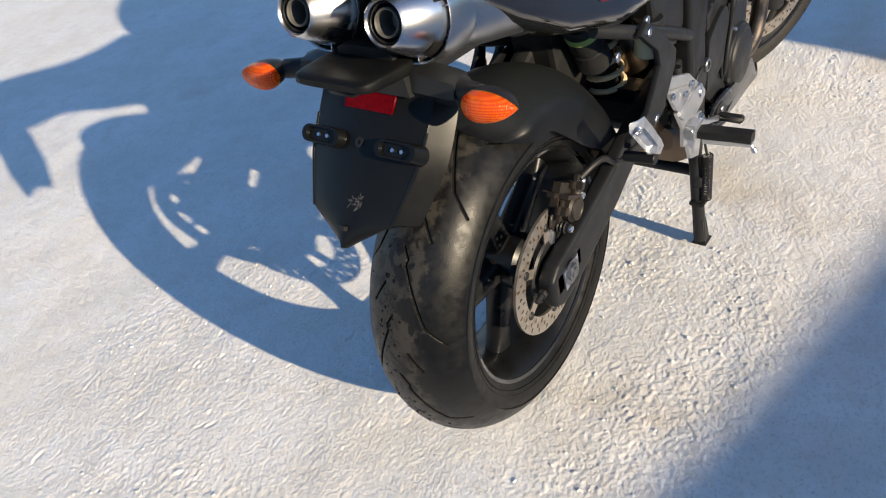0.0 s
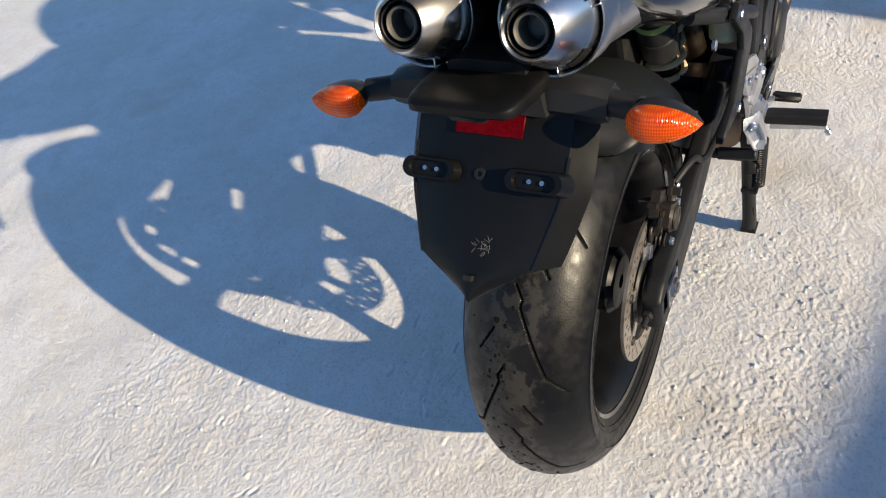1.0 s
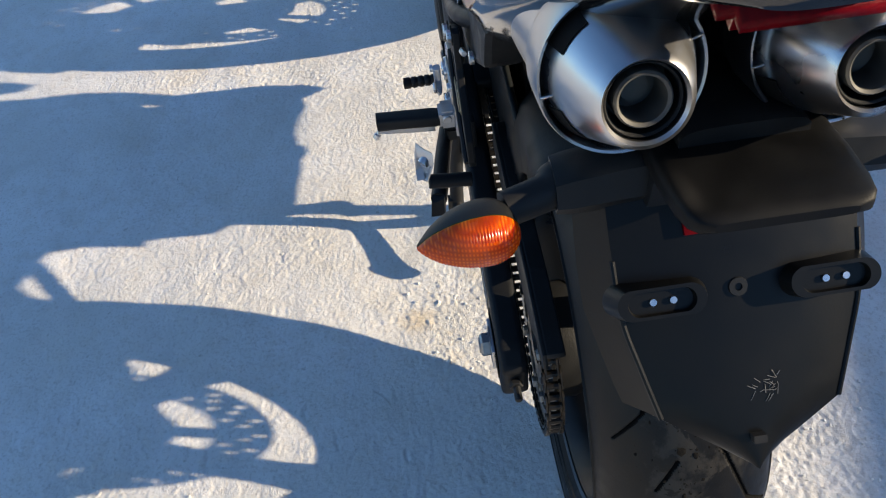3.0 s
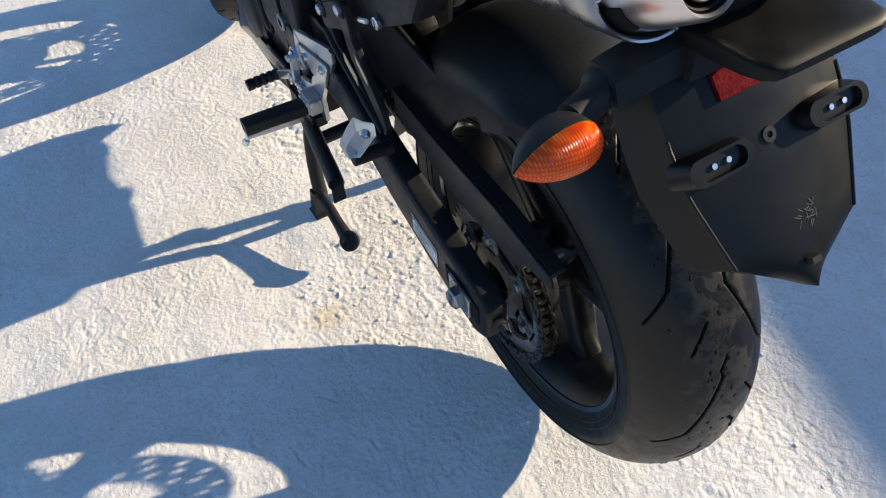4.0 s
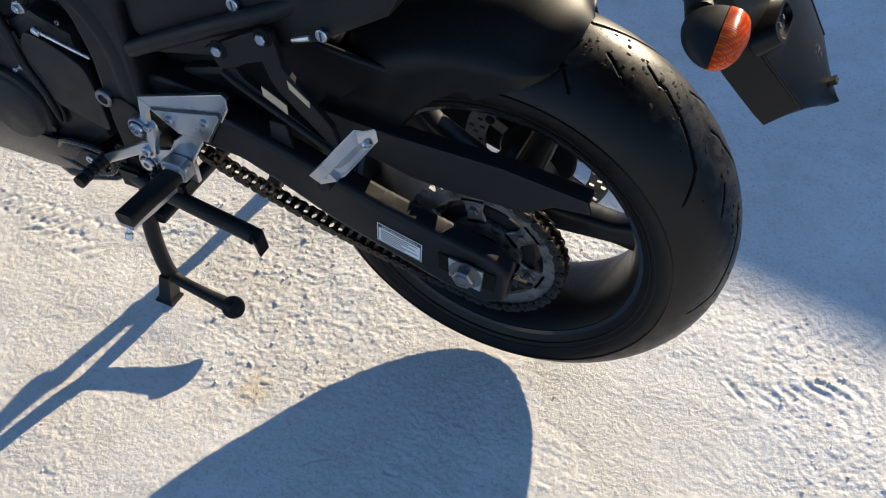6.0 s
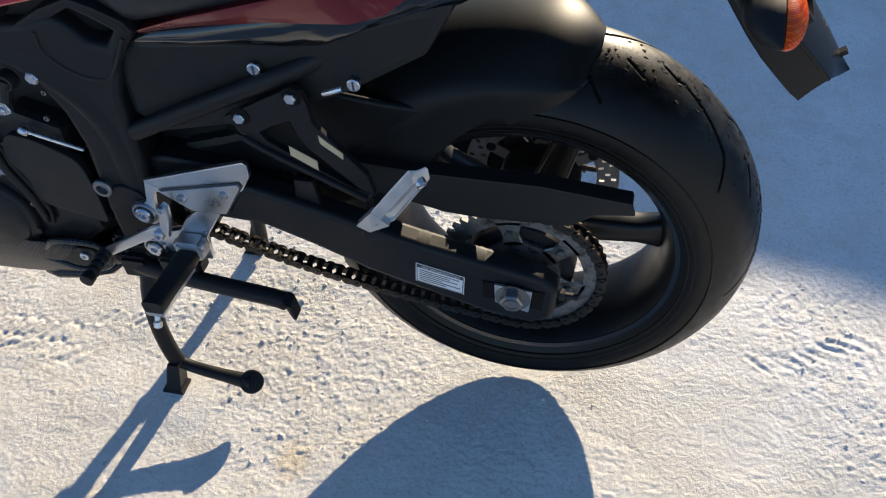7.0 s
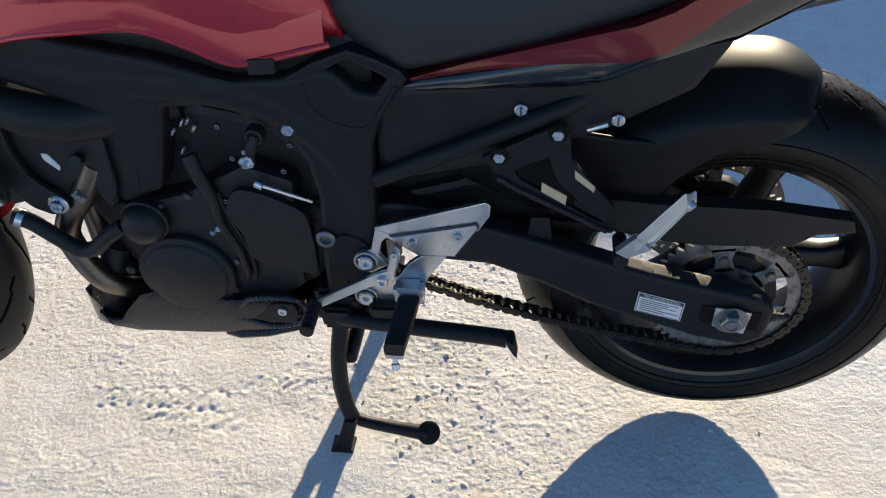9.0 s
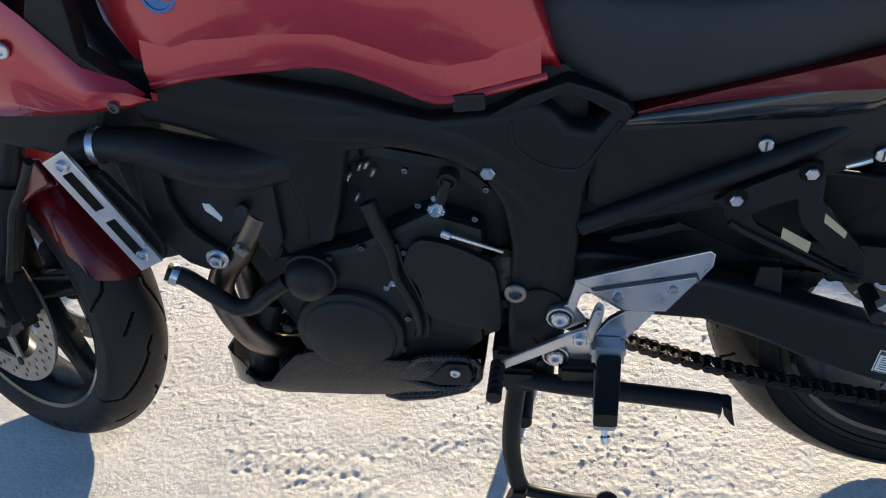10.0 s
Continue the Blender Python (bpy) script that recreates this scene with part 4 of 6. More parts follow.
# rear brake caliper and right-hand hardware
boot = [(0, .030), (.008, .030), (.008, .024), (.011, .0225), (.008, .019), (.011, .016), (.008, .013), (.012, .010), (.008, .007), (.013, .004), (.013, 0)]
cal = part("brake_caliper", join(box(0.050, -.106, 0.482, .088, .050, .044, .018, 0, 32, 0), box(0.080, -.118, 0.486, .034, .030, .036, .012, 0, 32, 0), box(0.022, -.118, 0.470, .030, .024, .034, .010, 0, 32, 0),
                                 cyl((0.054, -.10, 0.455), (0.054, -.132, 0.455), .0245, 28, .006), cyl((0.085, -.10, 0.462), (0.085, -.124, 0.462), .012, 20, .003), box(0.030, -.103, 0.448, .030, .020, .036, .007, 0, 32, 0)),
           caliper_metal, bike, "weathered brown-grey rear brake caliper")
part("piston_cap", disc_at((0.054, -.132, 0.455), (0.054, -.15, 0.455), [(0, .0012), (.015, .0012), (.017, .0028), (.019, .0028), (.0205, 0)], 28), caliper_metal, cal)
part("slider_boot", disc_at((0.026, -.100, 0.432), (0.026, -.14, 0.432), boot, 24), rubber_part, cal, "ribbed rubber slider boot")
for yy in (-.105, -.0915):
    part("brake_pad", box(0.026, yy, 0.446, .046, .004, .030, .001, 0, 32, 0), caliper_metal, cal)
part("pad_spring", box(0.010, -.100, 0.418, .012, .014, .028, .003, 0, 20, 0), steel, cal)
part("caliper_pin", capbolt((0.026, -.129, 0.432), (0, -1, 0), .0065, .006), zinc, cal)
part("caliper_pin", capbolt((0.085, -.124, 0.462), (0, -1, 0), .0065, .006), zinc, cal)
part("bleed_nipple", cyl((0.1, -.115, 0.466), (0.1, -.122, 0.488), .006), zinc, cal)
part("caliper_bracket", prism([(.072, .462), (.040, .425), (.012, .395), (-.012, .372), (-.016, .345), (.020, .340), (.045, .375), (.088, .45)], -.106, -.100, .002), cast_dark, bike)
part("brake_hose", tube([(.095, -.118, .49), (.15, -.135, .50), (.22, -.14, .455), (.34, -.15, .47), (.44, -.15, .50)], .006, 10), rubber_part, bike)

# frame
SPAR = [(1.04, .722), (1.05, .80), (.985, .80), (.896, .772), (.785, .752), (.689, .722), (.604, .731), (.560, .746), (.541, .735), (.524, .713), (.496, .708), (.468, .745), (.452, .730), (.488, .682), (.506, .632), (.513, .534), (.523, .418), (.538, .335),
        (.605, .330), (.604, .423), (.594, .54), (.603, .601), (.628, .65), (.659, .675), (.726, .684), (.788, .679), (.811, .587), (.826, .541), (.862, .531), (.857, .577), (.869, .629), (.909, .678), (.981, .706)]
frame_part = part("frame", join(prism(SPAR, .105, .160, .010, 3), prism(SPAR, -.160, -.105, .010, 3), box(.545, 0, .40, .06, .25, .10, .015),
                                tube([(1.02, .12, .765), (1.10, .06, .80), (1.16, 0, .82)], .035), tube([(1.02, -.12, .765), (1.10, -.06, .80), (1.16, 0, .82)], .035)), paint_black, bike, "black painted cast aluminium frame")
for s in (1, -1):
    part("cast_rib", tube([(.588, s * .159, .722), (.587, s * .159, .692), (.560, s * .159, .667), (.526, s * .159, .658), (.502, s * .159, .668), (.468, s * .159, .722)], .0030, 8), paint_black, frame_part)
    part("seat_rail", prism([(.625, .722), (.573, .752), (.526, .770), (.495, .760), (.462, .744), (.452, .730), (.468, .724), (.500, .744), (.528, .757), (.565, .738), (.60, .722)], min(s * .112, s * .1585), max(s * .112, s * .1585), .004), paint_black, frame_part)
    RIDGE = spline([(1.03, 0, .757), (.966, 0, .737), (.906, 0, .721), (.827, 0, .713), (.763, 0, .711), (.71, 0, .705), (.658, 0, .690), (.613, 0, .664), (.568, 0, .620), (.545, 0, .560), (.548, 0, .46), (.560, 0, .36)], 6)
    ridge = []
    for i, p in enumerate(RIDGE):
        d = (RIDGE[min(i + 1, len(RIDGE) - 1)] - RIDGE[max(i - 1, 0)]).normalized()
        n = Vector((-d.z, 0, d.x))
        k = min(1, 3 * i / len(RIDGE), 3 * (len(RIDGE) - 1 - i) / len(RIDGE))
        ridge.append([(q.x, s * y, q.z) for q, y in ((p - n * .022, .158), (p, .1605 + .0075 * k), (p + n * .022, .158), (p, .152))])
    part("spar_ridge", loft(ridge), paint_black, frame_part, "", 60)
    part("bolt_seat", disc_at((0.618, s * .1595, 0.656), (0.618, s * .17, 0.656), [(0, .0015), (.0135, .0015), (.015, 0)], 24), recess_dark, frame_part)
    part("frame_bolt", hexbolt((0.618, s * .161, 0.656), (0, s, 0), .0095, .008, False), zinc, frame_part)
    part("pivot_bolt", disc_at((.591, s * .160, .470), (.591, s * .175, .470), [(0, .001), (.0085, .001), (.0085, .009), (.0135, .009), (.015, .007), (.015, 0)]), axle_steel, frame_part)
    part("subframe_tube", tube([(.510, s * .152, .572), (.42, s * .156, .617), (.33, s * .156, .660), (.26, s * .148, .690), (.18, s * .115, .725)], .0125, 14), paint_black, frame_part)
    hang = [(.361, .625), (.294, .662), (.261, .678), (.251, .675), (.246, .654), (.244, .627), (.184, .552), (.178, .521), (.196, .526), (.258, .589), (.266, .605), (.272, .629), (.297, .619), (.318, .606), (.335, .600)]
    stay = [(.346, .603), (.350, .612), (.318, .607), (.310, .592), (.205, .527), (.179, .522), (.187, .507), (.322, .580)]
    part("pillion_bracket", prism([(.242, .693), (.316, .632), (.327, .597), (.271, .533), (.190, .522), (.186, .506), (.300, .492), (.342, .500), (.398, .567), (.403, .596), (.336, .660), (.268, .708)], -.172, -.160, .003) if s < 0 else join(prism(hang, min(s * .160, s * .170), max(s * .160, s * .170), .002), prism(stay, min(s * .159, s * .1694), max(s * .159, s * .1694), .002)), paint_black, frame_part, "black triangular footrest hanger")
    if s > 0:
        part("hanger_rib", tube([(.340, s * .170, .596), (.315, s * .1715, .580), (.25, s * .1715, .545), (.190, s * .171, .513)], .0045, 8), paint_black, frame_part)
    for bx, bz in ((.263, .666), (.337, .629)) if s > 0 else ((.270, .688), (.300, .506)):
        part("bolt_seat", disc_at((bx, s * .1695, bz), (bx, s * .18, bz), [(0, .0015), (.0125, .0015), (.0135, 0)], 24), recess_dark, frame_part)
        part("hanger_bolt", hexbolt((bx, s * .171, bz), (0, s, 0), .0078, .006, False), zinc, frame_part)
    # thin tan sheets painted as sunlit spots on the left hanger
    if s > 0:
        part("sunlit_patch", prism([(.281, .591), (.247, .570), (.248, .555), (.281, .576)], min(s * .1708, s * .1722), max(s * .1708, s * .1722), 0), sunlit_tan, frame_part)
    if s > 0:
        part("sunlit_patch", prism([(.239, .612), (.211, .586), (.212, .577), (.238, .599)], min(s * .1702, s * .1716), max(s * .1702, s * .1716), 0), sunlit_tan, frame_part)
    # pillion footrest, folded up
    rim = [Vector(p) for p in ((.103, .235, .611), (.096, .226, .6045), (.0885, .2165, .6025), (.112, .2215, .570), (.136, .2265, .537), (.148, .234, .532), (.159, .2405, .537), (.131, .2385, .575))]
    mid = sum(rim, Vector()) / len(rim)
    back, out_ = Vector((.003, -.001, .017)), Vector((-.61, .68, -.40))

    def peg_ring(k, off):
        return [tuple(Vector((q.x, s * q.y, q.z))) for q in (mid + (p - mid) * k + off for p in rim)]

    # a cast tray: rounded back, raised rim, hollowed face
    peg = part("pillion_footrest", loft([peg_ring(.90, back * 1.12), peg_ring(.98, back), peg_ring(1.02, back * .75), peg_ring(1.0, back * 0), peg_ring(.93, out_ * .001), peg_ring(.86, out_ * .0005), peg_ring(.80, out_ * -.006)]), alu_cast, bike, "bare cast aluminium pillion footrest folded up")
    boss = Vector((.0965, .2275, .6035))
    b0, b1 = (tuple(Vector((q.x, s * q.y, q.z))) for q in (boss - out_ * .008, boss + out_ * .003))
    part("screw_boss", disc_at(b0, b1, [(0, .007), (.0045, .007), (.0048, .0105), (.0065, .011), (.0070, .010), (.0070, 0)], 20), alu, peg)
    part("hinge_tab", loft([[(x, s * y, z) for x, y, z in r] for r in ([(.158, .230, .560), (.138, .230, .540), (.138, .240, .540), (.158, .240, .560)], [(.182, .224, .5295), (.166, .224, .521), (.166, .236, .521), (.182, .236, .5295)])]), alu_cast, peg)
    part("peg_pivot", cyl((.172, s * .168, .500), (.172, s * .226, .506), .010), paint_black, peg)
    # rider's footrest plate
    wing = [(.516, .499), (.356, .552), (.349, .547), (.350, .528), (.394, .456), (.415, .449), (.455, .450), (.498, .480), (.512, .480)]
    strut = [(.412, .452), (.447, .453), (.471, .433), (.487, .408), (.520, .396), (.552, .384), (.557, .364), (.538, .347), (.451, .352), (.448, .398)]
    neck = [(.514, .499), (.494, .488), (.508, .472), (.513, .450), (.500, .430), (.528, .412), (.552, .428), (.548, .450), (.524, .458)]
    heel = [(.354, .537), (.382, .548), (.476, .509), (.535, .457), (.511, .438), (.437, .435), (.409, .463)]
    brace = smooth_loop([(.505, .470), (.552, .440), (.550, .419), (.490, .404), (.442, .420), (.412, .446), (.477, .462)], 1)
    drop = [(.469, .356), (.556, .340), (.540, .280), (.493, .300)]
    pl = part("footrest_plate", join(*[prism(o, min(s * .162, s * (.1700 + k * .0006)), max(s * .162, s * (.1700 + k * .0006)), .0018) for k, o in enumerate((wing, strut, neck) if s > 0 else (heel, strut, drop))]), alu if s > 0 else alu_cast, bike, "silver aluminium footrest plate")
    if s < 0:
        part("plate_brace", prism(brace, -.1775, -.1705, .002), alu_cast, pl)
        part("heel_crease", prism([(.375, .524), (.462, .492), (.462, .489), (.375, .521)], -.1726, -.1720, 0), scuff_grey, pl)
    if s > 0:
        part("guard_edge", prism([(.495, .4872), (.368, .5170), (.3645, .509), (.400, .4535), (.4525, .4525)], min(s * .1705, s * .1722), max(s * .1705, s * .1722), 0), print_black, pl)
    if s > 0:
        part("heel_guard", prism([(.491, .4855), (.369, .5145), (.367, .5095), (.401, .4565), (.452, .4555)], min(s * .1722, s * .1748), max(s * .1722, s * .1748), .0008), alu, pl)
    for bx, bz in ((.461, .479), (.395, .494)) if s > 0 else ((.376, .510), (.447, .478), (.478, .486)):
        part("plate_screw", disc_at((bx, s * .1745, bz), (bx, s * .19, bz), [(0, .002), (.0028, .002), (.0028, .005), (.0062, .005), (.0074, .003), (.0074, 0)], 20), steel, pl)
    for bx, bz in ((.533, .437), (.539, .366)) if s > 0 else ((.524, .443), (.539, .366)):
        part("boss_rim", disc_at((bx, s * .168, bz), (bx, s * .190, bz), [(.0155, .004), (.0155, .0075), (.0178, .0075), (.0195, .004), (.0195, 0)], 28), steel, pl)
        part("boss_groove", disc_at((bx, s * .168, bz), (bx, s * .190, bz), [(0, .0052), (.0155, .0052)], 28), print_black, pl)
        part("plate_bolt", disc_at((bx, s * .170, bz), (bx, s * .190, bz), [(0, .006), (.0055, .006), (.0055, .0105), (.0105, .0105), (.0125, .008), (.0125, .002)], 28), zinc, pl)
    # rider's footrest
    ft = part("footrest", loft([[(x, s * y, z) for x, y, z in r] for r in
              [[(xc + wx * math.copysign(abs(math.cos(a)) ** .45, math.cos(a)), y, zc + .0115 * k * math.copysign(abs(math.sin(a)) ** .45, math.sin(a))) for a in (2 * math.pi * (i + .5) / 20 for i in range(20))] for xc, wx, y, zc, k in ((.468, .015, .196, .386, .9), (.469, .0160, .204, .386, 1), (.471, .0155, .250, .388, 1), (.4735, .0145, .302, .390, .98))]]), rubber_part, bike, "black rubber-topped rider's footrest")
    part("peg_hinge", join(box(.470, s * .182, .388, .042, .030, .034, .005), cyl((.447, s * .183, .392), (.494, s * .183, .392), .008)), alu_cast, ft)
    part("peg_cap", loft([[(x, s * y, z) for x, y, z in ((.460, yy, zt), (.488, yy, zt), (.486, yy, zb), (.462, yy, zb))] for yy, zt, zb in ((.205, .376, .362), (.25, .377, .366), (.302, .379, .372))]), alu_cast, ft)
    part("feeler_pin", join(cyl((.474, s * .296, .376), (.473, s * .305, .362), .0038, 10), cyl((.473, s * .3035, .365), (.472, s * .3085, .356), .0060, 12)), zinc, ft)

# gear lever
lev = part("gear_lever", join(prism([(.611, .353), (.619, .366), (.520, .427), (.498, .437), (.490, .415), (.505, .402), (.517, .409)], .186, .193, .002), prism([(.499, .437), (.490, .470), (.484, .480), (.477, .473), (.480, .450), (.491, .415)], .184, .196, .003)), alu, bike, "silver gear lever with black toe rubber")
part("lever_bolt", capbolt((.507, .193, .418), (0, 1, 0), .0095, .006), zinc, lev)
part("lever_bolt", capbolt((.484, .196, .473), (0, 1, 0), .006, .005), zinc, lev)
part("toe_rubber", lathe([(0, .188), (.0105, .188), (.0105, .197), (.0085, .200), (.0105, .203), (.0105, .209), (.0085, .212), (.0105, .215), (.0105, .221), (.0085, .224), (.0105, .227), (.0105, .233), (.0085, .236), (.0105, .239), (.0105, .250), (0, .251)], 18), rubber_part, lev).location = (.616, 0, .360)
part("shift_rod", join(cyl((0.675, .165, 0.564), (0.606, .150, 0.526), .0028, 10), cyl((0.681, .165, 0.567), (0.669, .165, 0.561), .0062, 12)), zinc, bike)
# brake pedal on the other side
bp_ = part("brake_pedal", join(prism([(.60, .338), (.604, .348), (.52, .385), (.498, .40), (.49, .388), (.53, .368)], -.194, -.186, .002)), alu, bike)
part("pedal_pad", box(.606, -.215, .345, .022, .055, .014, .003), rubber_part, bp_)
part("brake_master_cylinder", join(cyl((.46, -.150, .45), (.455, -.150, .53), .011), box(.458, -.150, .49, .03, .025, .03, .004)), cast_dark, bike)
res = part("brake_fluid_reservoir", cyl((.36, -.135, .60), (.36, -.135, .655), .026, 24, .004), reservoir, bike, "yellowed brake fluid reservoir")
part("reservoir_cap", cyl((.36, -.135, .655), (.36, -.135, .672), .029, 24, .003), plastic, res)

# shock absorber
can = part("shock_reservoir", moved(lathe([(0, 0), (.030, 0), (.034, .004), (.034, .052), (.031, .054), (.031, .060), (.034, .062), (.034, .118), (.030, .124), (0, .124)], 32), along((.352, -.030, .575), (.288, -.030, .690))), cast_dark, bike, "dark shock absorber reservoir with a green band")
part("green_band", moved(lathe([(.0336, .094), (.0348, .094), (.0348, .108), (.0336, .108)], 32, True), along((.352, -.030, .575), (.288, -.030, .690))), green_band, can)
shock = part("shock_absorber", cyl((.44, -.02, .42), (.36, -.02, .70), .024), cast_dark, bike)
part("shock_spring", tube([(.435 - .07 * k / 48 + .036 * math.cos(k * .9), -.02 + .036 * math.sin(k * .9), .44 + .235 * k / 48) for k in range(49)], .006, 8, 3), reservoir, shock, "pale yellow coil spring")

# centre stand
st = part("centre_stand", join(tube([(.592, .14, .300), (.602, .163, .23), (.606, .172, .16), (.600, .178, .100), (.591, .180, .068)], .0140), tube([(.580, -.14, .310), (.570, -.153, .24), (.572, -.160, .14), (.580, -.164, .06), (.584, -.165, .018)], .0145),
                             cyl((.588, -.16, .205), (.588, .16, .205), .013), cyl((.590, -.15, .300), (.590, .15, .300), .018)), paint_black, bike, "black tubular centre stand, down on the snow")
for s in (1, -1):
    fy, fx = (.186, 0) if s > 0 else (.164, -.016)
    part("stand_foot", loft([[(x0 + fx, s * (fy - w), z), (x1 + fx, s * (fy - w), z), (x1 + fx, s * (fy + w), z), (x0 + fx, s * (fy + w), z)] for x0, x1, w, z in ((.582, .604, .012, .082), (.590, .616, .013, .045), (.600, .628, .014, .006), (.596, .636, .017, .004), (.596, .636, .017, -.004))]), paint_black, st)
part("stand_arm", tube([(.594, .179, .074), (.565, .181, .064), (.51, .182, .054), (.460, .182, .046)], [.0105, .0108, .0115, .0150]), paint_black, st)
pad = part("tread_pad", moved(lathe([(0, -.010), (.013, -.009), (.018, -.003), (.0205, .003), (.021, .010), (.018, .012), (0, .012)], 28), along((.463, .178, .044), (.373, .302, .172))), paint_black, st, "round ribbed treadle of the stand")
for k in range(-5, 6):
    w = math.sqrt(max(0, .018 ** 2 - (k * .0033) ** 2))
    part("pad_rib", moved(box(k * .0033, .0125, 0, .0014, .002, 2 * w, 0), along((.463, .178, .044), (.373, .302, .172))), paint_black, pad)
part("stand_spring", join(tube([(.570 + .0120 * math.cos(k * .5236), -.180 + .0120 * math.sin(k * .5236), .146 + .118 * k / 300) for k in range(301)], .0017, 5, 1), cyl((.570, -.180, .262), (.580, -.165, .31), .003, 8), cyl((.570, -.180, .148), (.575, -.168, .128), .003, 8)), cast_dark, st)
part("spring_lug", join(disc_at((.566, -.158, .196), (.566, -.19, .196), [(0, .020), (.006, .020), (.007, .016), (.014, .016), (.016, .013), (.016, 0)], 24), box(.570, -.164, .136, .036, .034, .010, .002), prism([(.552, .30), (.560, .19), (.580, .19), (.596, .30)], -.162, -.156, .002)), paint_black, st)

# side stand, folded
ss = part("side_stand", join(tube([(.598, .165, .312), (.54, .180, .318), (.44, .198, .328), (.345, .212, .334), (.322, .216, .334)], .0135), box(.590, .165, .315, .05, .03, .045, .006)), paint_black, bike, "black side stand folded back")
part("stand_shoe", loft([[(.324, .206, .344), (.324, .224, .344), (.320, .224, .324), (.320, .206, .324)], [(.315, .206, .344), (.315, .228, .338), (.311, .230, .314), (.311, .208, .314)], [(.311, .208, .342), (.311, .229, .336), (.306, .232, .312), (.306, .210, .312)]]), paint_black, ss)
part("stand_switch", join(box(.50, .175, .345, .07, .03, .028, .005), tube([(.53, .17, .355), (.56, .165, .37), (.58, .15, .40)], .003, 8)), plastic, ss)
part("stand_bracket", join(box(.585, .135, .325, .085, .06, .075, .008), cyl((.56, .165, .345), (.56, .171, .345), .006), cyl((.60, .165, .345), (.60, .171, .345), .006)), paint_black, bike)

# tail, seat, tank
def body_rings(rows, seg=40):
    return [superring(x, (zb + zt) / 2, hw, (zt - zb) / 2, p, seg, top, bot) for x, zb, zt, hw, p, top, bot in rows]


tank = part("fuel_tank", loft(body_rings([(.534, .760, .782, .132, 3.0, .9, 1), (.548, .757, .855, .140, 3.5, .8, 1), (.57, .755, .915, .150, 4.5, .72, .98), (.61, .744, .955, .165, 5, .68, .98), (.655, .738, .99, .174, 5, .66, .98), (.70, .752, 1.01, .180, 5, .65, .98), (.75, .772, 1.03, .184, 5, .64, .98),
                                         (.80, .782, 1.04, .187, 5, .64, .98), (.88, .781, 1.045, .186, 5, .66, .98), (.96, .766, 1.03, .180, 5, .68, .98), (1.02, .763, .99, .165, 4, .72, 1.0), (1.06, .785, .95, .13, 3, .8, 1)], 56)), red_paint, bike, "glossy metallic red fuel tank", 60)
for s in (1, -1):
    skirt = [(1.0, .170, .775, .176), (.93, .178, .792, .184), (.85, .180, .802, .187), (.80, .180, .804, .187), (.77, .178, .801, .186), (.721, .176, .781, .182), (.68, .174, .761, .178), (.651, .173, .758, .174), (.60, .166, .767, .164), (.555, .150, .772, .148)]
    part("tank_skirt", loft([[(x, s * (y + .003), z - .003), (x, s * (yt + .001), z + .022), (x, s * (yt - .008), z + .056), (x, s * (yt - .020), z + .050), (x, s * (y - .012), z)] for x, y, z, yt in skirt]), red_paint, tank, "", 60)
part("tank_lip", tube([(1.0, .170, .775), (.93, .178, .792), (.834, .180, .803), (.812, .180, .806), (.77, .178, .801), (.721, .176, .781), (.68, .174, .761), (.651, .173, .758), (.60, .166, .767), (.550, .148, .772)], .0055, 10), red_paint, tank)
part("tank_lip", tube([(1.0, -.170, .775), (.834, -.180, .803), (.77, -.178, .801), (.68, -.174, .761), (.651, -.173, .758), (.60, -.166, .767), (.550, -.148, .772)], .0055, 10), red_paint, tank)
part("airbox", prism([(1.02, .70), (1.02, .80), (.50, .78), (.50, .70)], -.135, .135, .02), plastic, bike)
part("tank_badge", join(disc_at((.955, .1755, .885), (.955, .186, .888), [(0, 0), (.021, 0), (.021, .004), (.017, .005), (.016, .003), (0, .003)], 32)), blue_badge, tank, "round blue and silver tank badge")
part("badge_bar", prism([(.905, .880), (.880, .880), (.880, .895), (.905, .895)], .181, .184, .001), gloss_black, tank)
part("tank_trim", join(prism([(.651, .742), (.651, .764), (.614, .766), (.614, .745)], .150, .178, .004)), rubber_part, tank)
part("seat", loft(body_rings([(.585, .79, .875, .100, 3.4, .8, 1), (.56, .782, .890, .125, 4, .8, 1), (.515, .752, .890, .148, 5, .85, .98), (.46, .722, .885, .160, 5, .88, .97), (.38, .744, .880, .166, 5, .9, .98), (.28, .770, .888, .164, 5, .9, .98),
                                    (.20, .792, .905, .155, 5, .85, .98), (.06, .838, .945, .138, 4, .85, 1), (-.10, .90, .985, .115, 3.2, .85, 1), (-.22, .97, 1.03, .09, 3, .8, 1)])), seat_cloth, bike, "black textured vinyl seat", 60)
tail = part("tail_cowl", loft(body_rings([(.462, .694, .728, .148, 3, 1, .85), (.38, .692, .756, .158, 3, 1, .8), (.26, .697, .786, .160, 3.4, 1, .85), (.21, .702, .80, .158, 3.6, 1, .85), (.16, .728, .820, .154, 3.8, 1, .9), (.06, .766, .858, .148, 4, 1, .92), (-.06, .836, .925, .138, 4, 1, .9), (-.18, .925, .99, .115, 3.4, 1, .8), (-.27, .992, 1.03, .085, 3, 1, .7), (-.32, 1.015, 1.035, .05, 3, 1, .8)])), gloss_black, bike, "gloss black tail cowl under the seat", 60)
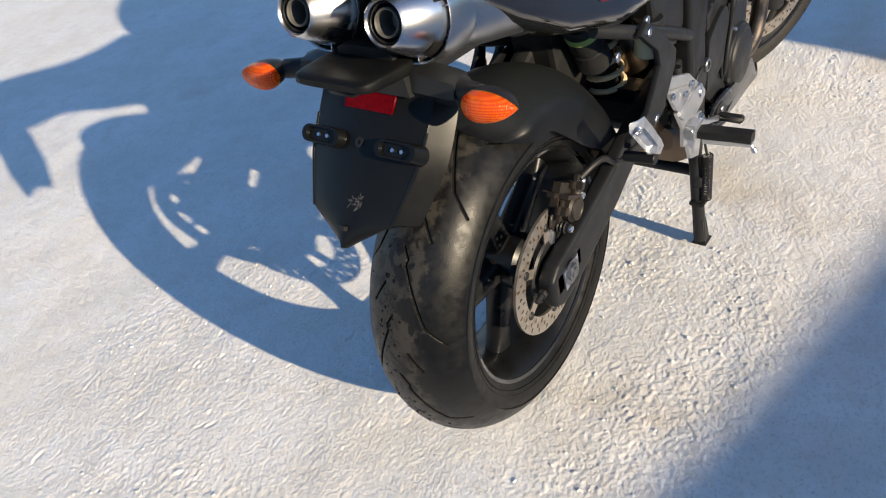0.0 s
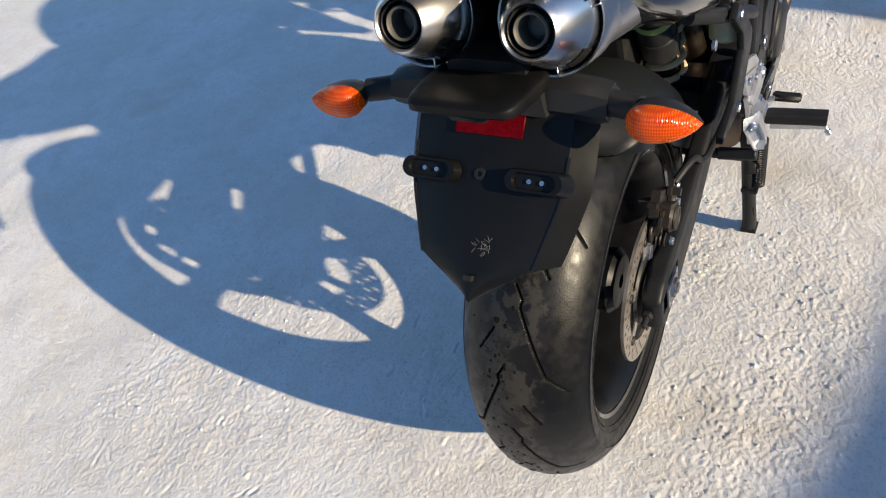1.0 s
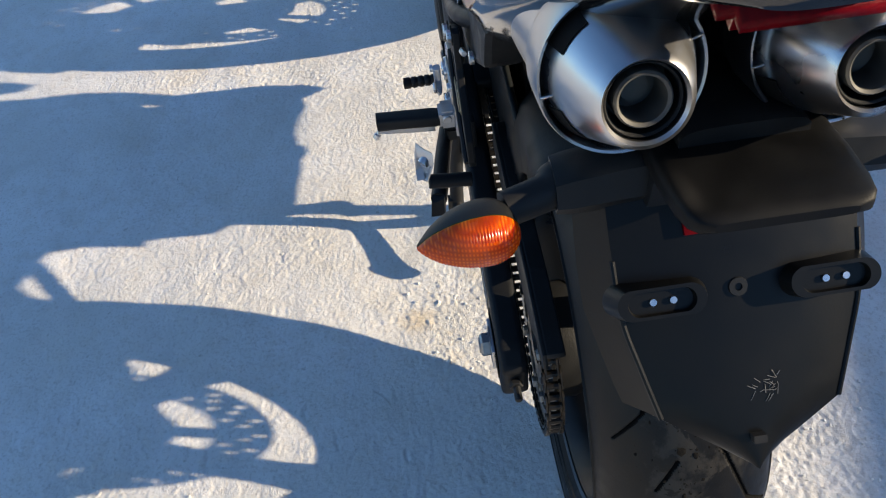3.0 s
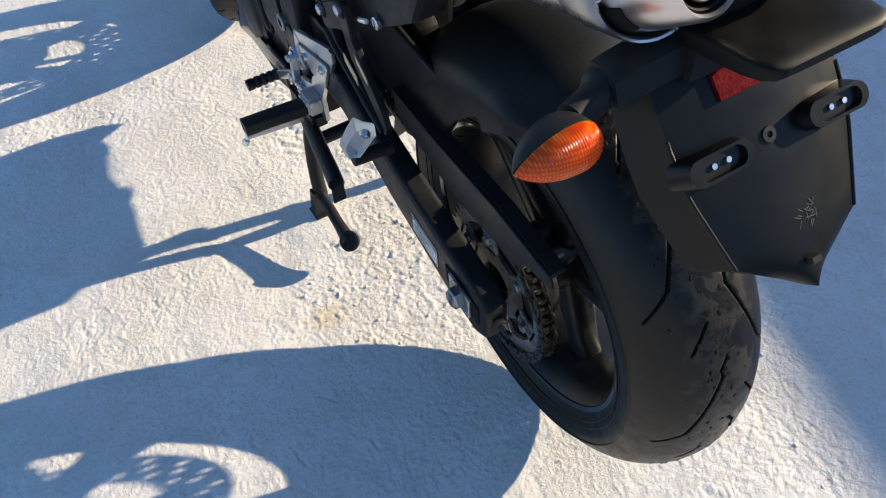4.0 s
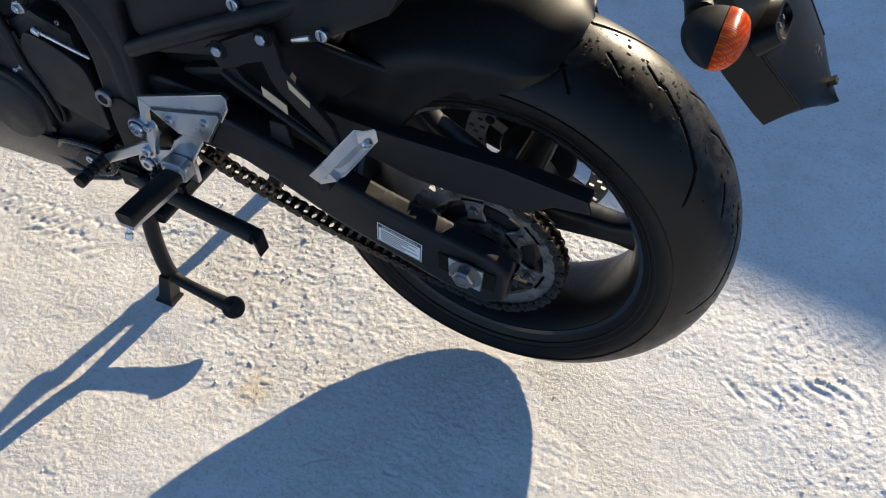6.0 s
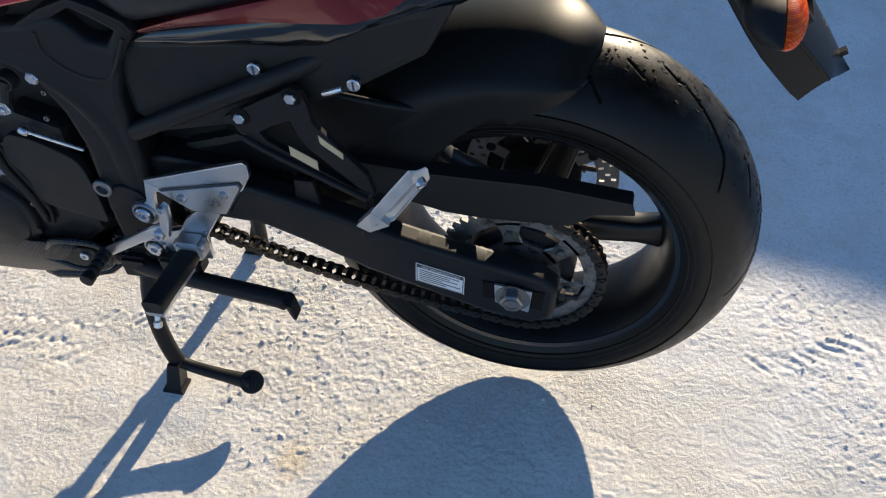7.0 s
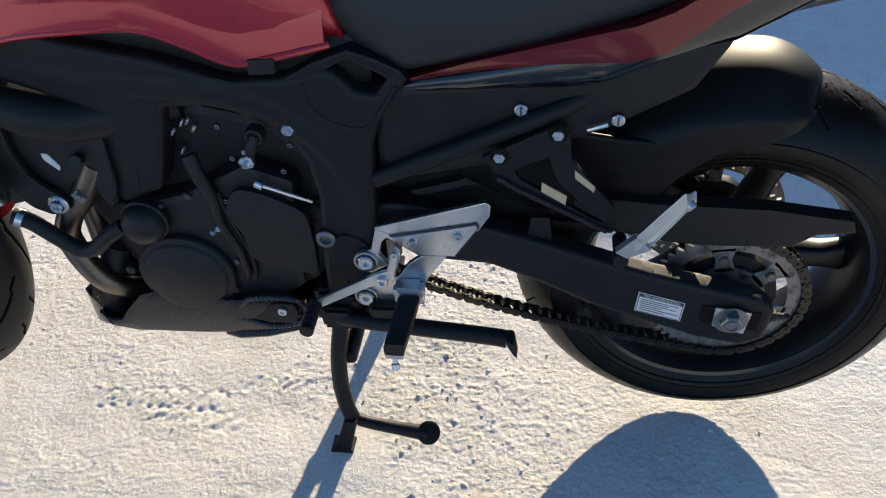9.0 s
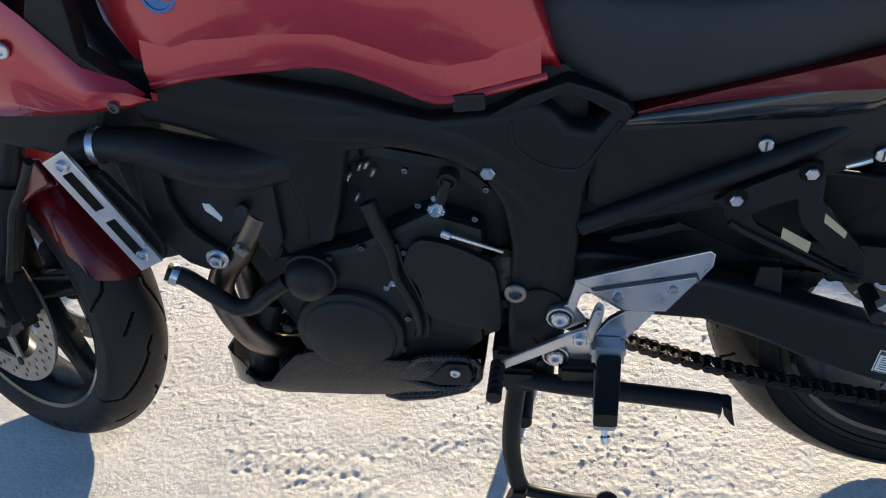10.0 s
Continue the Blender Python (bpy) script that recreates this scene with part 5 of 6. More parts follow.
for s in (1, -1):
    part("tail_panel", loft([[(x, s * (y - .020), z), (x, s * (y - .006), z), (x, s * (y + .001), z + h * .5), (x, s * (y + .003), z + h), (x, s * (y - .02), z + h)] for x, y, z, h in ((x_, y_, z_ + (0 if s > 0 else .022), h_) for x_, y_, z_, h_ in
         [(.450, .150, .722, .008), (.38, .161, .742, .016), (.28, .166, .757, .030), (.18, .164, .761, .050), (.14, .161, .773, .054), (.076, .154, .822, .046), (-.06, .140, .894, .042), (-.18, .118, .962, .034), (-.27, .088, 1.006, .02)])]), shaded_red, tail, "red side panel of the tail, its shade put into the paint")
part("tail_light", box(-.280, 0, 1.008, .050, .110, .030, .010, 0, -20), red_reflector, tail, "red tail lamp lens")
for bx, bz in ((.189, .678), (.311, .689)):
    for s in (1, -1):
        fast = part("panel_fastener", disc_at((bx, s * .150, bz), (bx, s * .178, bz), [(0, .006), (.0070, .006), (.0084, .005), (.0084, 0)], 24), zinc, bike, "silver quarter-turn fastener")
        part("fastener_slot", prism([(bx + .0012, bz + .006), (bx - .0012, bz + .006), (bx - .0012, bz - .006), (bx + .0012, bz - .006)], min(s * .1558, s * .1564), max(s * .1558, s * .1564), 0), print_black, fast)
part("battery_box", prism([(.52, .46), (.52, .70), (.24, .72), (.27, .57), (.36, .50), (.43, .46)], .005, .095, .012), plastic, bike)
part("side_cover", join(prism([(.50, .705), (.46, .713), (.22, .735), (.15, .765), (.06, .79), (.10, .72), (.20, .66), (.34, .60), (.47, .57), (.505, .60)], .100, .148, .01), prism([(.50, .705), (.46, .713), (.34, .715), (.37, .60), (.47, .57), (.505, .60)], -.148, -.100, .01)), plastic, bike)
part("seat_lock_loop", tube([(.226, .160, .667), (.214, .162, .6725), (.202, .160, .676)], .0035, 8), alu, bike)
part("inner_mudguard", join(prism([(.49, .50), (.47, .525), (.423, .538), (.389, .550), (.342, .552), (.30, .535), (.246, .497), (.20, .45), (.26, .43), (.44, .45)], .080, .112, .012), prism([(.48, .50), (.46, .60), (.30, .66), (.22, .62), (.20, .50)], .050, .086, .012)), plastic, bike, "black plastic inner mudguard")
part("inner_tray", loft(body_rings([(.44, .66, .72, .10, 4, 1, 1), (.2, .72, .76, .10, 4, 1, 1), (0, .80, .83, .060, 4, 1, 1), (-.18, .855, .875, .046, 4, 1, .9), (-.24, .85, .88, .046, 4, 1, .9)])), plastic, bike)

# silencers
for s in (1, -1):
    tip, fore = Vector((-.248, .007 + s * .073, .924)), Vector((.20, .007 + s * .073, .795))
    mm = along(tip, fore) @ Matrix.Diagonal((.945, 1, .945, 1))
    sil = part("silencer", moved(lathe([(.056, .082), (.057, .09), (.0585, .20), (.058, .34), (.050, .42), (.034, .46), (0, .462)], 48), mm), silencer_steel, bike, "brushed steel silencer under the tail")
    part("end_cone", moved(lathe([(.029, -.006), (.0280, -.016), (.0300, -.019), (.0345, -.015), (.0535, .040), (.0568, .050), (.0572, .062), (.0565, .072), (.044, .076)], 48), mm), cone_steel, sil, "polished steel silencer end cone")
    # dark strips on the uncut cone, and a dark gap floor: painted shade
    for a0_ in (.5, 2.1, 3.5, 5.2):
        part("ring_slot_shade", moved(lathe([(.0500, .0292), (.0508, .0288), (.0572, .0480), (.0574, .0512), (.0560, .0500)], 14, True, a0_, a0_ + .55), mm), recess_dark, sil)
    part("outer_ring", moved(lathe([(.0585, .046), (.0600, .041), (.0620, .040), (.0632, .044), (.0625, .085), (.060, .098), (.0575, .085)], 48, True), mm), silencer_steel, sil)
    part("ring_gap_shade", moved(lathe([(.046, .072), (.0586, .072), (.0586, .080), (.046, .080)], 48, True), mm), recess_dark, sil)
    for a in (.35, 1.25, 1.75, 3.3, 4.9):
        part("ring_spacer", moved(box(.0560 * math.cos(a), .046, .0560 * math.sin(a), .010, .016, .0022, .0005, 0, -math.degrees(a), 0), mm), cone_steel, sil)
    part("outlet_pipe", moved(lathe([(.0165, -.012), (.0185, -.014), (.020, -.012), (.020, .09), (.0165, .09)], 36, True), mm), grey_soot, sil, "sooty outlet pipe")
    part("outlet_ring", moved(lathe([(.0245, -.011), (.0260, -.013), (.0275, -.011), (.0275, .03), (.0245, .03)], 36, True), mm), cast_dark, sil)
    part("baffle", moved(lathe([(0, .012), (.010, .012), (.011, .020), (.036, .020)], 36), mm), grey_soot, sil)
    for k in range(4):
        part("louvre", moved(tube([(.0585 * math.cos(a) * 1.0, .345 - k * .022 + .012 * abs(math.sin(a * 1.0)), .0585 * math.sin(a)) for a in np.linspace(-.9, .9, 9)], .005, 8, 2), mm @ Matrix.Rotation(radians(90 if s > 0 else 90), 4, 'Y')), cast_dark, sil)
part("silencer_link_pipe", tube([(.22, .06, .79), (.34, .02, .72), (.43, -.03, .62), (.485, -.05, .50), (.54, -.06, .36), (.62, -.06, .29)], .031, 20), header_mat, bike)
part("silencer_strap", join(box(-.02, 0, .845, .03, .17, .012, .004), box(-.02, 0, .87, .02, .03, .05, .004)), alu_cast, bike)

# number-plate carrier, indicators
SH0, SHS, SHN = Vector((-.2486, 0, .7905)), Vector((-.61, 0, -.793)), Vector((-.793, 0, .61))


def sh(y, s, n=0.0):
    p = SH0 + SHS * s + SHN * n
    return (p.x, y, p.z)


def plate_carrier():
    """A shallow shield, narrowing to a point, with side flanges bent forward along two ridges."""
    rows = []
    for s, w, f in ((-.045, .094, .030), (.0, .0935, .034), (.03, .0925, .036), (.061, .0905, .037), (.10, .081, .037), (.128, .0735, .037), (.1435, .069, .036), (.158, .048, .002), (.174, .024, .0015), (.190, .002, .001)):
        front = [(y * w, s, .010 * (1 - y * y)) for y in np.linspace(-1, 1, 13)]
        f *= .90
        out_ = .66 * f if f > .01 else .0
        left = [(-w - .0015, s - .0005, -.0022), (-w - out_ * .45 - .001, s - .003, -f * .52 - .001), (-w - out_ - .001, s - .006, -f - .001)]
        right = [(-y, a, b) for y, a, b in left]
        rows.append([sh(*q) for q in left[::-1] + front + right])
    bm = bmesh.new()
    vs = [[bm.verts.new(p) for p in r] for r in rows]
    for a, b in zip(vs, vs[1:]):
        for j in range(len(a) - 1):
            bm.faces.new((a[j], a[j + 1], b[j + 1], b[j]))
    bmesh.ops.recalc_face_normals(bm, faces=bm.faces)
    bmesh.ops.solidify(bm, geom=bm.faces, thickness=.0035)
    return bm


carrier = part("plate_carrier", plate_carrier(), carrier_plastic, bike, "scuffed black plastic number-plate carrier without plate", 28)
for s in (1, -1):
    base = [sh(s * .060 + y, .046 + dz, .002) for y, dz in ((-.034, -.012), (.034, -.012), (.034, .012), (-.034, .012))]

    def stadium(n, k=1.0):
        out = []
        for i in range(28):
            a = 2 * math.pi * i / 28
            c, q = math.cos(a), math.sin(a)
            out.append(sh(s * .064 + math.copysign(.022, c) * k + .0125 * k * c, .046 + .0125 * k * q, n))
        return out
    pod = part("mounting_pod", loft([stadium(-.002, 1.15), stadium(.018, 1.0), stadium(.0225, .96), stadium(.0225, .74), stadium(.017, .70)]), carrier_plastic, carrier, "oval plate mounting pod with slot", 30)
    part("pod_screw", join(*[disc_at(sh(s * .064 + dy, .046, .0172), sh(s * .064 + dy, .046, .03), [(0, .002), (.0027, .002), (.0027, 0)], 12) for dy in (-.009, .006)]), zinc, pod)
part("rear_reflector", loft([[sh(y, s_, n) for y, s_ in ((-.042, -.034), (.042, -.034), (.040, .001), (-.040, .001))] for n in (.002, .012)]), red_reflector, carrier, "red rectangular reflector")
part("carrier_nub", loft([[sh(y, s_, n) for y, s_ in ((-.005, .160), (.005, .160), (.005, .166), (-.005, .166))] for n in (.0, .018)]), rubber_part, carrier)
bar_ = part("carrier_arm", loft([[(x, y, z) for x, z in ((-.200, zc + h), (-.214, zc + h * 1.15), (-.232, zc + h * .8), (-.238, zc - h * .3), (-.230, zc - h), (-.206, zc - h))] for y, zc, h in ((-.130, .826, .016), (-.118, .826, .019), (-.080, .829, .021), (-.05, .830, .022), (.05, .830, .022), (.080, .829, .021), (.118, .826, .019), (.130, .826, .016))]), plastic, bike, "black plastic crossbar above the plate carrier")
part("carrier_stem", loft([[(x, y, z) for y, z in ((-w, zb), (w, zb), (w * .9, zt), (-w * .9, zt))] for x, zb, zt, w in ((-.05, .800, .842, .050), (-.14, .806, .850, .046), (-.195, .812, .856, .046), (-.215, .812, .858, .066), (-.245, .818, .862, .066))]), plastic, bar_)
part("lamp_cover", loft([[(x, w * math.copysign(abs(math.cos(a)) ** .35, math.cos(a)), zc + h * math.copysign(abs(math.sin(a)) ** .35, math.sin(a))) for a in (2 * math.pi * (k + .5) / 28 for k in range(28))] for x, zc, w, h in ((-.205, .850, .066, .012), (-.260, .857, .066, .011), (-.293, .861, .064, .010), (-.308, .863, .061, .009), (-.316, .864, .056, .007), (-.319, .864, .046, .004))]), matt_hood, bar_, "rounded black plate lamp cover", 45)
rng_ = random.Random(4)
for k in range(22):
    a0_ = rng_.uniform(-.5, .5)
    y_, s_, l_ = -.011 + rng_.uniform(-.010, .010), .124 + rng_.uniform(-.008, .008), rng_.uniform(.003, .008)
    p_, q_ = (y_, s_), (y_ + l_ * math.sin(a0_ + k), s_ + l_ * math.cos(a0_ + k))
    part("scuff", tube([sh(*p_, .0101), sh((p_[0] + q_[0]) / 2, (p_[1] + q_[1]) / 2, .0103), sh(*q_, .0101)], .00022, 5, 2), scuff_grey, carrier)
for s in (1, -1):
    part("carrier_ridge", tube([sh(s * w_, s_, -.0006) for w_, s_ in ((.0930, .015), (.0905, .061), (.081, .10), (.0690, .1435))], .0024, 8), carrier_plastic, carrier)
for y_ in (.004,):
    part("carrier_screw", disc_at(sh(y_, .045, .0085), sh(y_, .045, .02), [(0, .001), (.003, .001), (.003, .003), (.007, .003), (.008, 0)], 18), plastic, carrier)
part("plate_lamp", box(-.285, 0, .842, .030, .045, .010, .003, 0, 8), plastic, carrier)
for s in (1, -1):
    bend = Matrix.Identity(4) if s > 0 else pose(-.206, -.108, .826) @ Matrix.Rotation(radians(-7.5), 4, 'X') @ pose(.206, .112, -.824)    # the right stalk is knocked up a little
    ind = part("indicator", moved(tube([(-.206, s * .112, .824), (-.214, s * .128, .823), (-.219, s * .138, .822), (-.228, s * .168, .820)], [.0195, .0185, .0145, .0140], 18), bend), rubber_part, bike, "rear indicator on a black rubber stalk")
    rings, lens = [], []
    NL = 190
    for i in range(NL + 1):
        t = i / NL
        y = .160 + .076 * t
        prof_ = math.sqrt(max(0, 1 - max(0, (.34 - t) / .34) ** 2.2)) * (1 - max(0, (t - .30) / .70) ** 2.2) ** .8
        hh, dx, zc = max(.0012, .0195 * prof_), max(.002, .034 * prof_), .8205 - .004 * t
        if i % 10 == 0:
            rings.append([(-.2505 + dx * max(0, math.cos(a)), s * y, zc + hh * math.sin(a)) for a in (2 * math.pi * k / 28 for k in range(28))])
        row = []
        for k in range(25):
            a = math.pi * (k / 24 - .5)
            d = (.021 * prof_ + .001) * max(0, math.cos(a)) ** .75
            z = hh * 1.03 * math.sin(a)
            ripple = .00042 * math.sin(2 * math.pi * y / .0022) if abs(z) > .55 * hh else .00075 * math.sin(2 * math.pi * y / .0040) * math.sin(2 * math.pi * z / .0050)
            row.append((-.2515 - d + ripple * min(1, d / .005), s * y, zc + z))
        lens.append(row + [(-.2495, s * y, zc - 0.0), (-.2495, s * y, zc - hh * .5)][::-1])
    part("indicator_housing", moved(loft(rings), bend), plastic, ind)
    part("indicator_lens", moved(loft(lens), bend), amber, ind, "amber ribbed indicator lens", 25)

# engine
edge_ = [(.709, 0, .549), (.677, 0, .543), (.640, 0, .525), (.619, 0, .509), (.613, 0, .475), (.612, 0, .430), (.616, 0, .394), (.640, 0, .397), (.674, 0, .406), (.707, 0, .416), (.717, 0, .432), (.721, 0, .468), (.737, 0, .504), (.725, 0, .538)]
SPROCKET_EDGE = [(p.x, p.z) for p in spline(edge_ + edge_[:1], 3)[:-1]]
eng = part("engine", join(prism([(.60, .36), (.60, .58), (.66, .64), (.76, .66), (.90, .66), (.985, .62), (.99, .50), (.955, .40), (.92, .30), (.72, .285)], -.115, .115, .015),
                          prism([(.64, .36), (.63, .56), (.70, .585), (.80, .53), (.90, .50), (.90, .38), (.84, .315), (.70, .31)], -.150, .150, .012)), cast_dark, bike, "dark painted four-cylinder engine")
for s in (1, -1):
    part("crankcase_cover", moved(lathe([(0, .019), (.058, .0185), (.064, .016), (.067, .012), (.0755, .010), (.0785, .006), (.079, 0)], 48), pose(0.829, s * .150, 0.375) @ Matrix.Rotation(radians(s * 25), 4, 'Y') @ Matrix.Diagonal((1.02, 1, 1.0, 1)) @ (Matrix.Identity(4) if s > 0 else Matrix.Rotation(math.pi, 4, 'Z'))), cast_dark, eng, "round dark crankcase cover")
    part("sprocket_cover", prism(SPROCKET_EDGE, min(s * .146, s * .160), max(s * .146, s * .160), .006), cast_dark, eng)
    for k in range(5):
        a = radians(200 + 40 * k)
        part("cover_lug", cyl((0.837 + .085 * math.cos(a), s * .145, 0.379 + .085 * math.sin(a)), (0.837 + .085 * math.cos(a), s * .160, 0.379 + .085 * math.sin(a)), .008, 12), cast_dark, eng)
    for bx, bz in ((0.72, 0.65), (0.709, 0.599), (0.639, 0.58), (0.792, 0.528), (0.839, 0.508), (0.736, 0.523), (0.743, 0.405), (0.623, 0.624)):
        part("cover_screw", disc_at((bx, s * .151, bz), (bx, s * .17, bz), [(0, .001), (.0022, .001), (.0022, .004), (.0038, .004), (.0044, .0025), (.0044, 0)], 16), axle_steel, eng)
    part("cover_screw", join(capbolt((0.762, s * .165, 0.474), (0, s, 0), .0045, .005), box(0.754, s * .163, 0.477, .009, .006, .009, .002)), zinc, eng)
    part("cam_plug", join(box(0.683, s * .168, 0.604, .020, .012, .018, .003, 0, 20), cyl((0.683, s * .172, 0.604), (0.683, s * .178, 0.604), .0065), box(0.685, s * .164, 0.618, .008, .008, .008, .002, 0, -20)), zinc, eng)
    part("plug_arm", tube([(0.683, s * .162, 0.604), (0.675, s * .162, 0.623), (0.667, s * .158, 0.642)], .008, 10), cast_dark, eng)
    part("plug_ring", disc_at((0.667, s * .150, 0.642), (0.667, s * .17, 0.642), [(.0, .012), (.008, .012), (.009, .016), (.012, .016), (.014, .010), (.014, 0)], 24), cast_dark, eng)
    part("oil_line", tube([(0.774, s * .150, 0.600), (0.764, s * .158, 0.570), (0.752, s * .160, 0.532), (0.748, s * .160, 0.484), (0.731, s * .160, 0.435), (0.727, s * .158, 0.392), (0.733, s * .152, 0.372)], [.012, .011, .009, .0065, .0060, .0055, .005], 12), cast_dark, eng)
    part("cover_flange", tube([(0.744, s * .155, 0.540), (0.738, s * .155, 0.500), (0.722, s * .155, 0.446), (0.715, s * .155, 0.404), (0.719, s * .155, 0.374)], .0035, 8), cast_dark, eng)
    part("throttle_body", join(cyl((.86, s * .11, .70), (.80, s * .11, .715), .025), box(.90, s * .12, .60, .09, .05, .12, .012)), cast_dark, eng)
    for bx, bz in ((.818, .606), (.802, .621), (.785, .637), (.769, .628), (.795, .590), (.776, .640)):
        part("fuel_fitting", box(bx, s * .124, bz, .013, .008, .006, .0015, 20, 55, 25), alu, eng)
for yy in (-.145, .145):
    part("exhaust_header", tube([(.925, yy * .97, .575), (.962, yy, .517), (.985, yy, .492), (1.006, yy, .459), (1.014, yy, .430), (1.004, yy * .99, .378), (.985, yy * .95, .335), (.955, yy * .8, .300), (.90, yy * .55, .272)], .0195, 18), header_steel, bike, "heat-stained steel exhaust header pipe")
    part("header_tab", join(box(.955, yy * 1.13, .528, .016, .006, .020, .0015, 0, 38), cyl((.953, yy * 1.06, .532), (.953, yy * 1.19, .532), .0045, 12)), axle_steel, bike)
for yy in (-.07, .07):
    part("exhaust_header", tube([(.95, yy, .565), (.995, yy, .525), (1.009, yy, .478), (1.010, yy, .41), (1.006, yy, .335), (.965, yy * .9, .290), (.90, yy * .7, .270)], .0195, 18), header_steel, bike, "heat-stained steel exhaust header pipe")
part("collector_pipe", tube([(.965, .100, .385), (.982, .108, .345), (.994, .110, .290), (1.004, .110, .236)], .0235, 20), cast_dark, bike, "sooty black collector pipe")
part("oil_filter", cyl((.95, 0, .38), (1.02, 0, .36), .035), cast_dark, eng)
belly = []
PAN_X = [.648, .70, .77, .83, .88, .905, .920, .932, .955, .972, .985, .995, 1.006, 1.014, 1.019, 1.022]
PAN_LOW = [.268, .256, .244, .235, .230, .229, .228, .227, .226, .228, .230, .232, .236, .242, .248, .254]
PAN_TOP = [.326, .338, .334, .338, .345, .334, .328, .314, .288, .264, .259, .259, .264, .267, .266, .262]
PAN_Y = [.150, .166, .168, .166, .164, .163, .162, .161, .160, .158, .156, .154, .151, .147, .143, .140]
low = [Vector((x, y - .012, z)) for x, y, z in zip(PAN_X, PAN_Y, PAN_LOW)]
top = [Vector((x, y, z)) for x, y, z in zip(PAN_X, PAN_Y, PAN_TOP)]
for s in (1, -1):
    belly.append(loft([[(a.x, 0, a.z + .004), (a.x, s * a.y * .6, a.z), (a.x, s * a.y, a.z + (b.z - a.z) * .07), (b.x, s * (b.y + .002), a.z + (b.z - a.z) * .6), (b.x, s * b.y, b.z), (b.x, s * (b.y - .006), b.z),
                        (b.x, s * (b.y - .004), a.z + (b.z - a.z) * .6), (a.x, s * (a.y - .008), a.z + (b.z - a.z) * .22), (a.x, s * a.y * .55, a.z + .006), (a.x, 0, a.z + .010)] for a, b in zip(low, top)]))
    belly.append(loft([[(x, s * (yc + .035 * k * math.cos(q)), zc + .016 * k * math.sin(q)) for q in (2 * math.pi * n / 16 for n in range(16))] for x, yc, zc, k in ((.650, .122, .268, .4), (.670, .122, .258, .8), (.72, .122, .247, 1.0), (.77, .122, .242, 1.1), (.796, .122, .241, .9), (.806, .122, .243, .3))]))
part("exhaust_chamber", loft([[(x, -.072 + .075 * k * math.copysign(abs(math.cos(q)) ** .6, math.cos(q)), zc + .058 * k * math.copysign(abs(math.sin(q)) ** .6, math.sin(q))) for q in (2 * math.pi * n / 24 for n in range(24))] for x, zc, k in ((.548, .300, .5), (.560, .288, .9), (.60, .278, 1), (.72, .276, 1), (.84, .283, 1), (.90, .290, .8))]), header_mat, bike, "heat-stained exhaust collector box under the engine")
nose = [[(x, y, z1), (x - .004, y, z1), (x - .007, y, z0 + .008), (.975, y, .236), (.975, y, .230), (x - .010, y, z0 - .004), (x, y, z0 + .004)] for y, x, z0, z1 in ((.128, 1.022, .226, .262), (.112, 1.050, .206, .272), (.10, 1.062, .198, .275), (.05, 1.070, .194, .256), (-.05, 1.072, .194, .234), (-.11, 1.05, .204, .236), (-.128, 1.022, .226, .246))]
part("pan_nose", loft(nose), carbon, bike, "upturned front lip of the belly pan", 50)
part("belly_pan", join(*belly), carbon, bike, "glossy carbon-look belly pan", 50)
for s in (1, -1):
    part("belly_recess", prism([(.735, .300), (.712, .312), (.700, .328), (.690, .334), (.662, .334), (.656, .318), (.662, .292), (.708, .289)], min(s * .158, s * .1690), max(s * .158, s * .1690), .003), plastic, bike)
    part("belly_rim", tube([(.752, s * .163, .318), (.735, s * .167, .338), (.705, s * .168, .346), (.660, s * .164, .341), (.648, s * .158, .318), (.656, s * .158, .288), (.70, s * .164, .279), (.745, s * .164, .290), (.765, s * .164, .296)], .0055, 10), carbon, bike)
    part("belly_screw", capbolt((.681, s * .1695, .318), (0, s, 0), .0075, .004), zinc, bike)

# radiator and hoses
rad = part("radiator", prism([(1.155, .74), (1.105, .76), (1.045, .505), (1.080, .495)], -.165, .150, .006), cast_dark, bike, "dark radiator behind the front wheel")
for s in (1, -1):
    strip = part("radiator_guard", prism([(1.150, .694), (1.116, .712), (1.040, .546), (1.075, .528)], min(s * .208, s * .214), max(s * .208, s * .214), .0015), alu, rad, "silver slotted radiator side bracket")
    for u0, u1 in ((.14, .46), (.56, .88)):
        # dark plates paint the shaded slots; the bracket itself is uncut
        part("strip_slot_shade", prism([(1.133 - .076 * u0 - (.0 + .007), .703 - .166 * u0 + .003), (1.133 - .076 * u0 + .007, .703 - .166 * u0 - .003), (1.133 - .076 * u1 + .007, .703 - .166 * u1 - .003), (1.133 - .076 * u1 - .007, .703 - .166 * u1 + .003)], min(s * .2135, s * .2146), max(s * .2135, s * .2146), 0), recess_dark, strip)
    for bx, bz in ((1.125, .690), (1.063, .556)):
        part("strip_bolt", capbolt((bx, s * .214, bz), (0, s, 0), .0085, .005), zinc, strip)
part("upper_hose", tube([(1.125, .172, .688), (1.085, .172, .696), (1.03, .170, .690), (.985, .165, .670), (.93, .154, .655), (.86, .128, .655), (.79, .105, .665)], [.021, .021, .025, .031, .032, .030, .026], 20), rubber_part, bike, "black rubber intake hose under the frame")
part("hose_clamp", moved(lathe([(.0215, -.005), (.0240, -.005), (.0240, .005), (.0215, .005)], 24, True), along((1.095, .172, .695), (1.06, .172, .697))), zinc, bike)
part("lower_hose", tube([(1.060, .184, .503), (1.037, .181, .490), (1.012, .179, .465), (.990, .178, .444), (.974, .178, .436), (.950, .178, .442), (.928, .177, .462), (.900, .170, .480)], .0125), rubber_part, bike, "black rubber lower coolant hose")
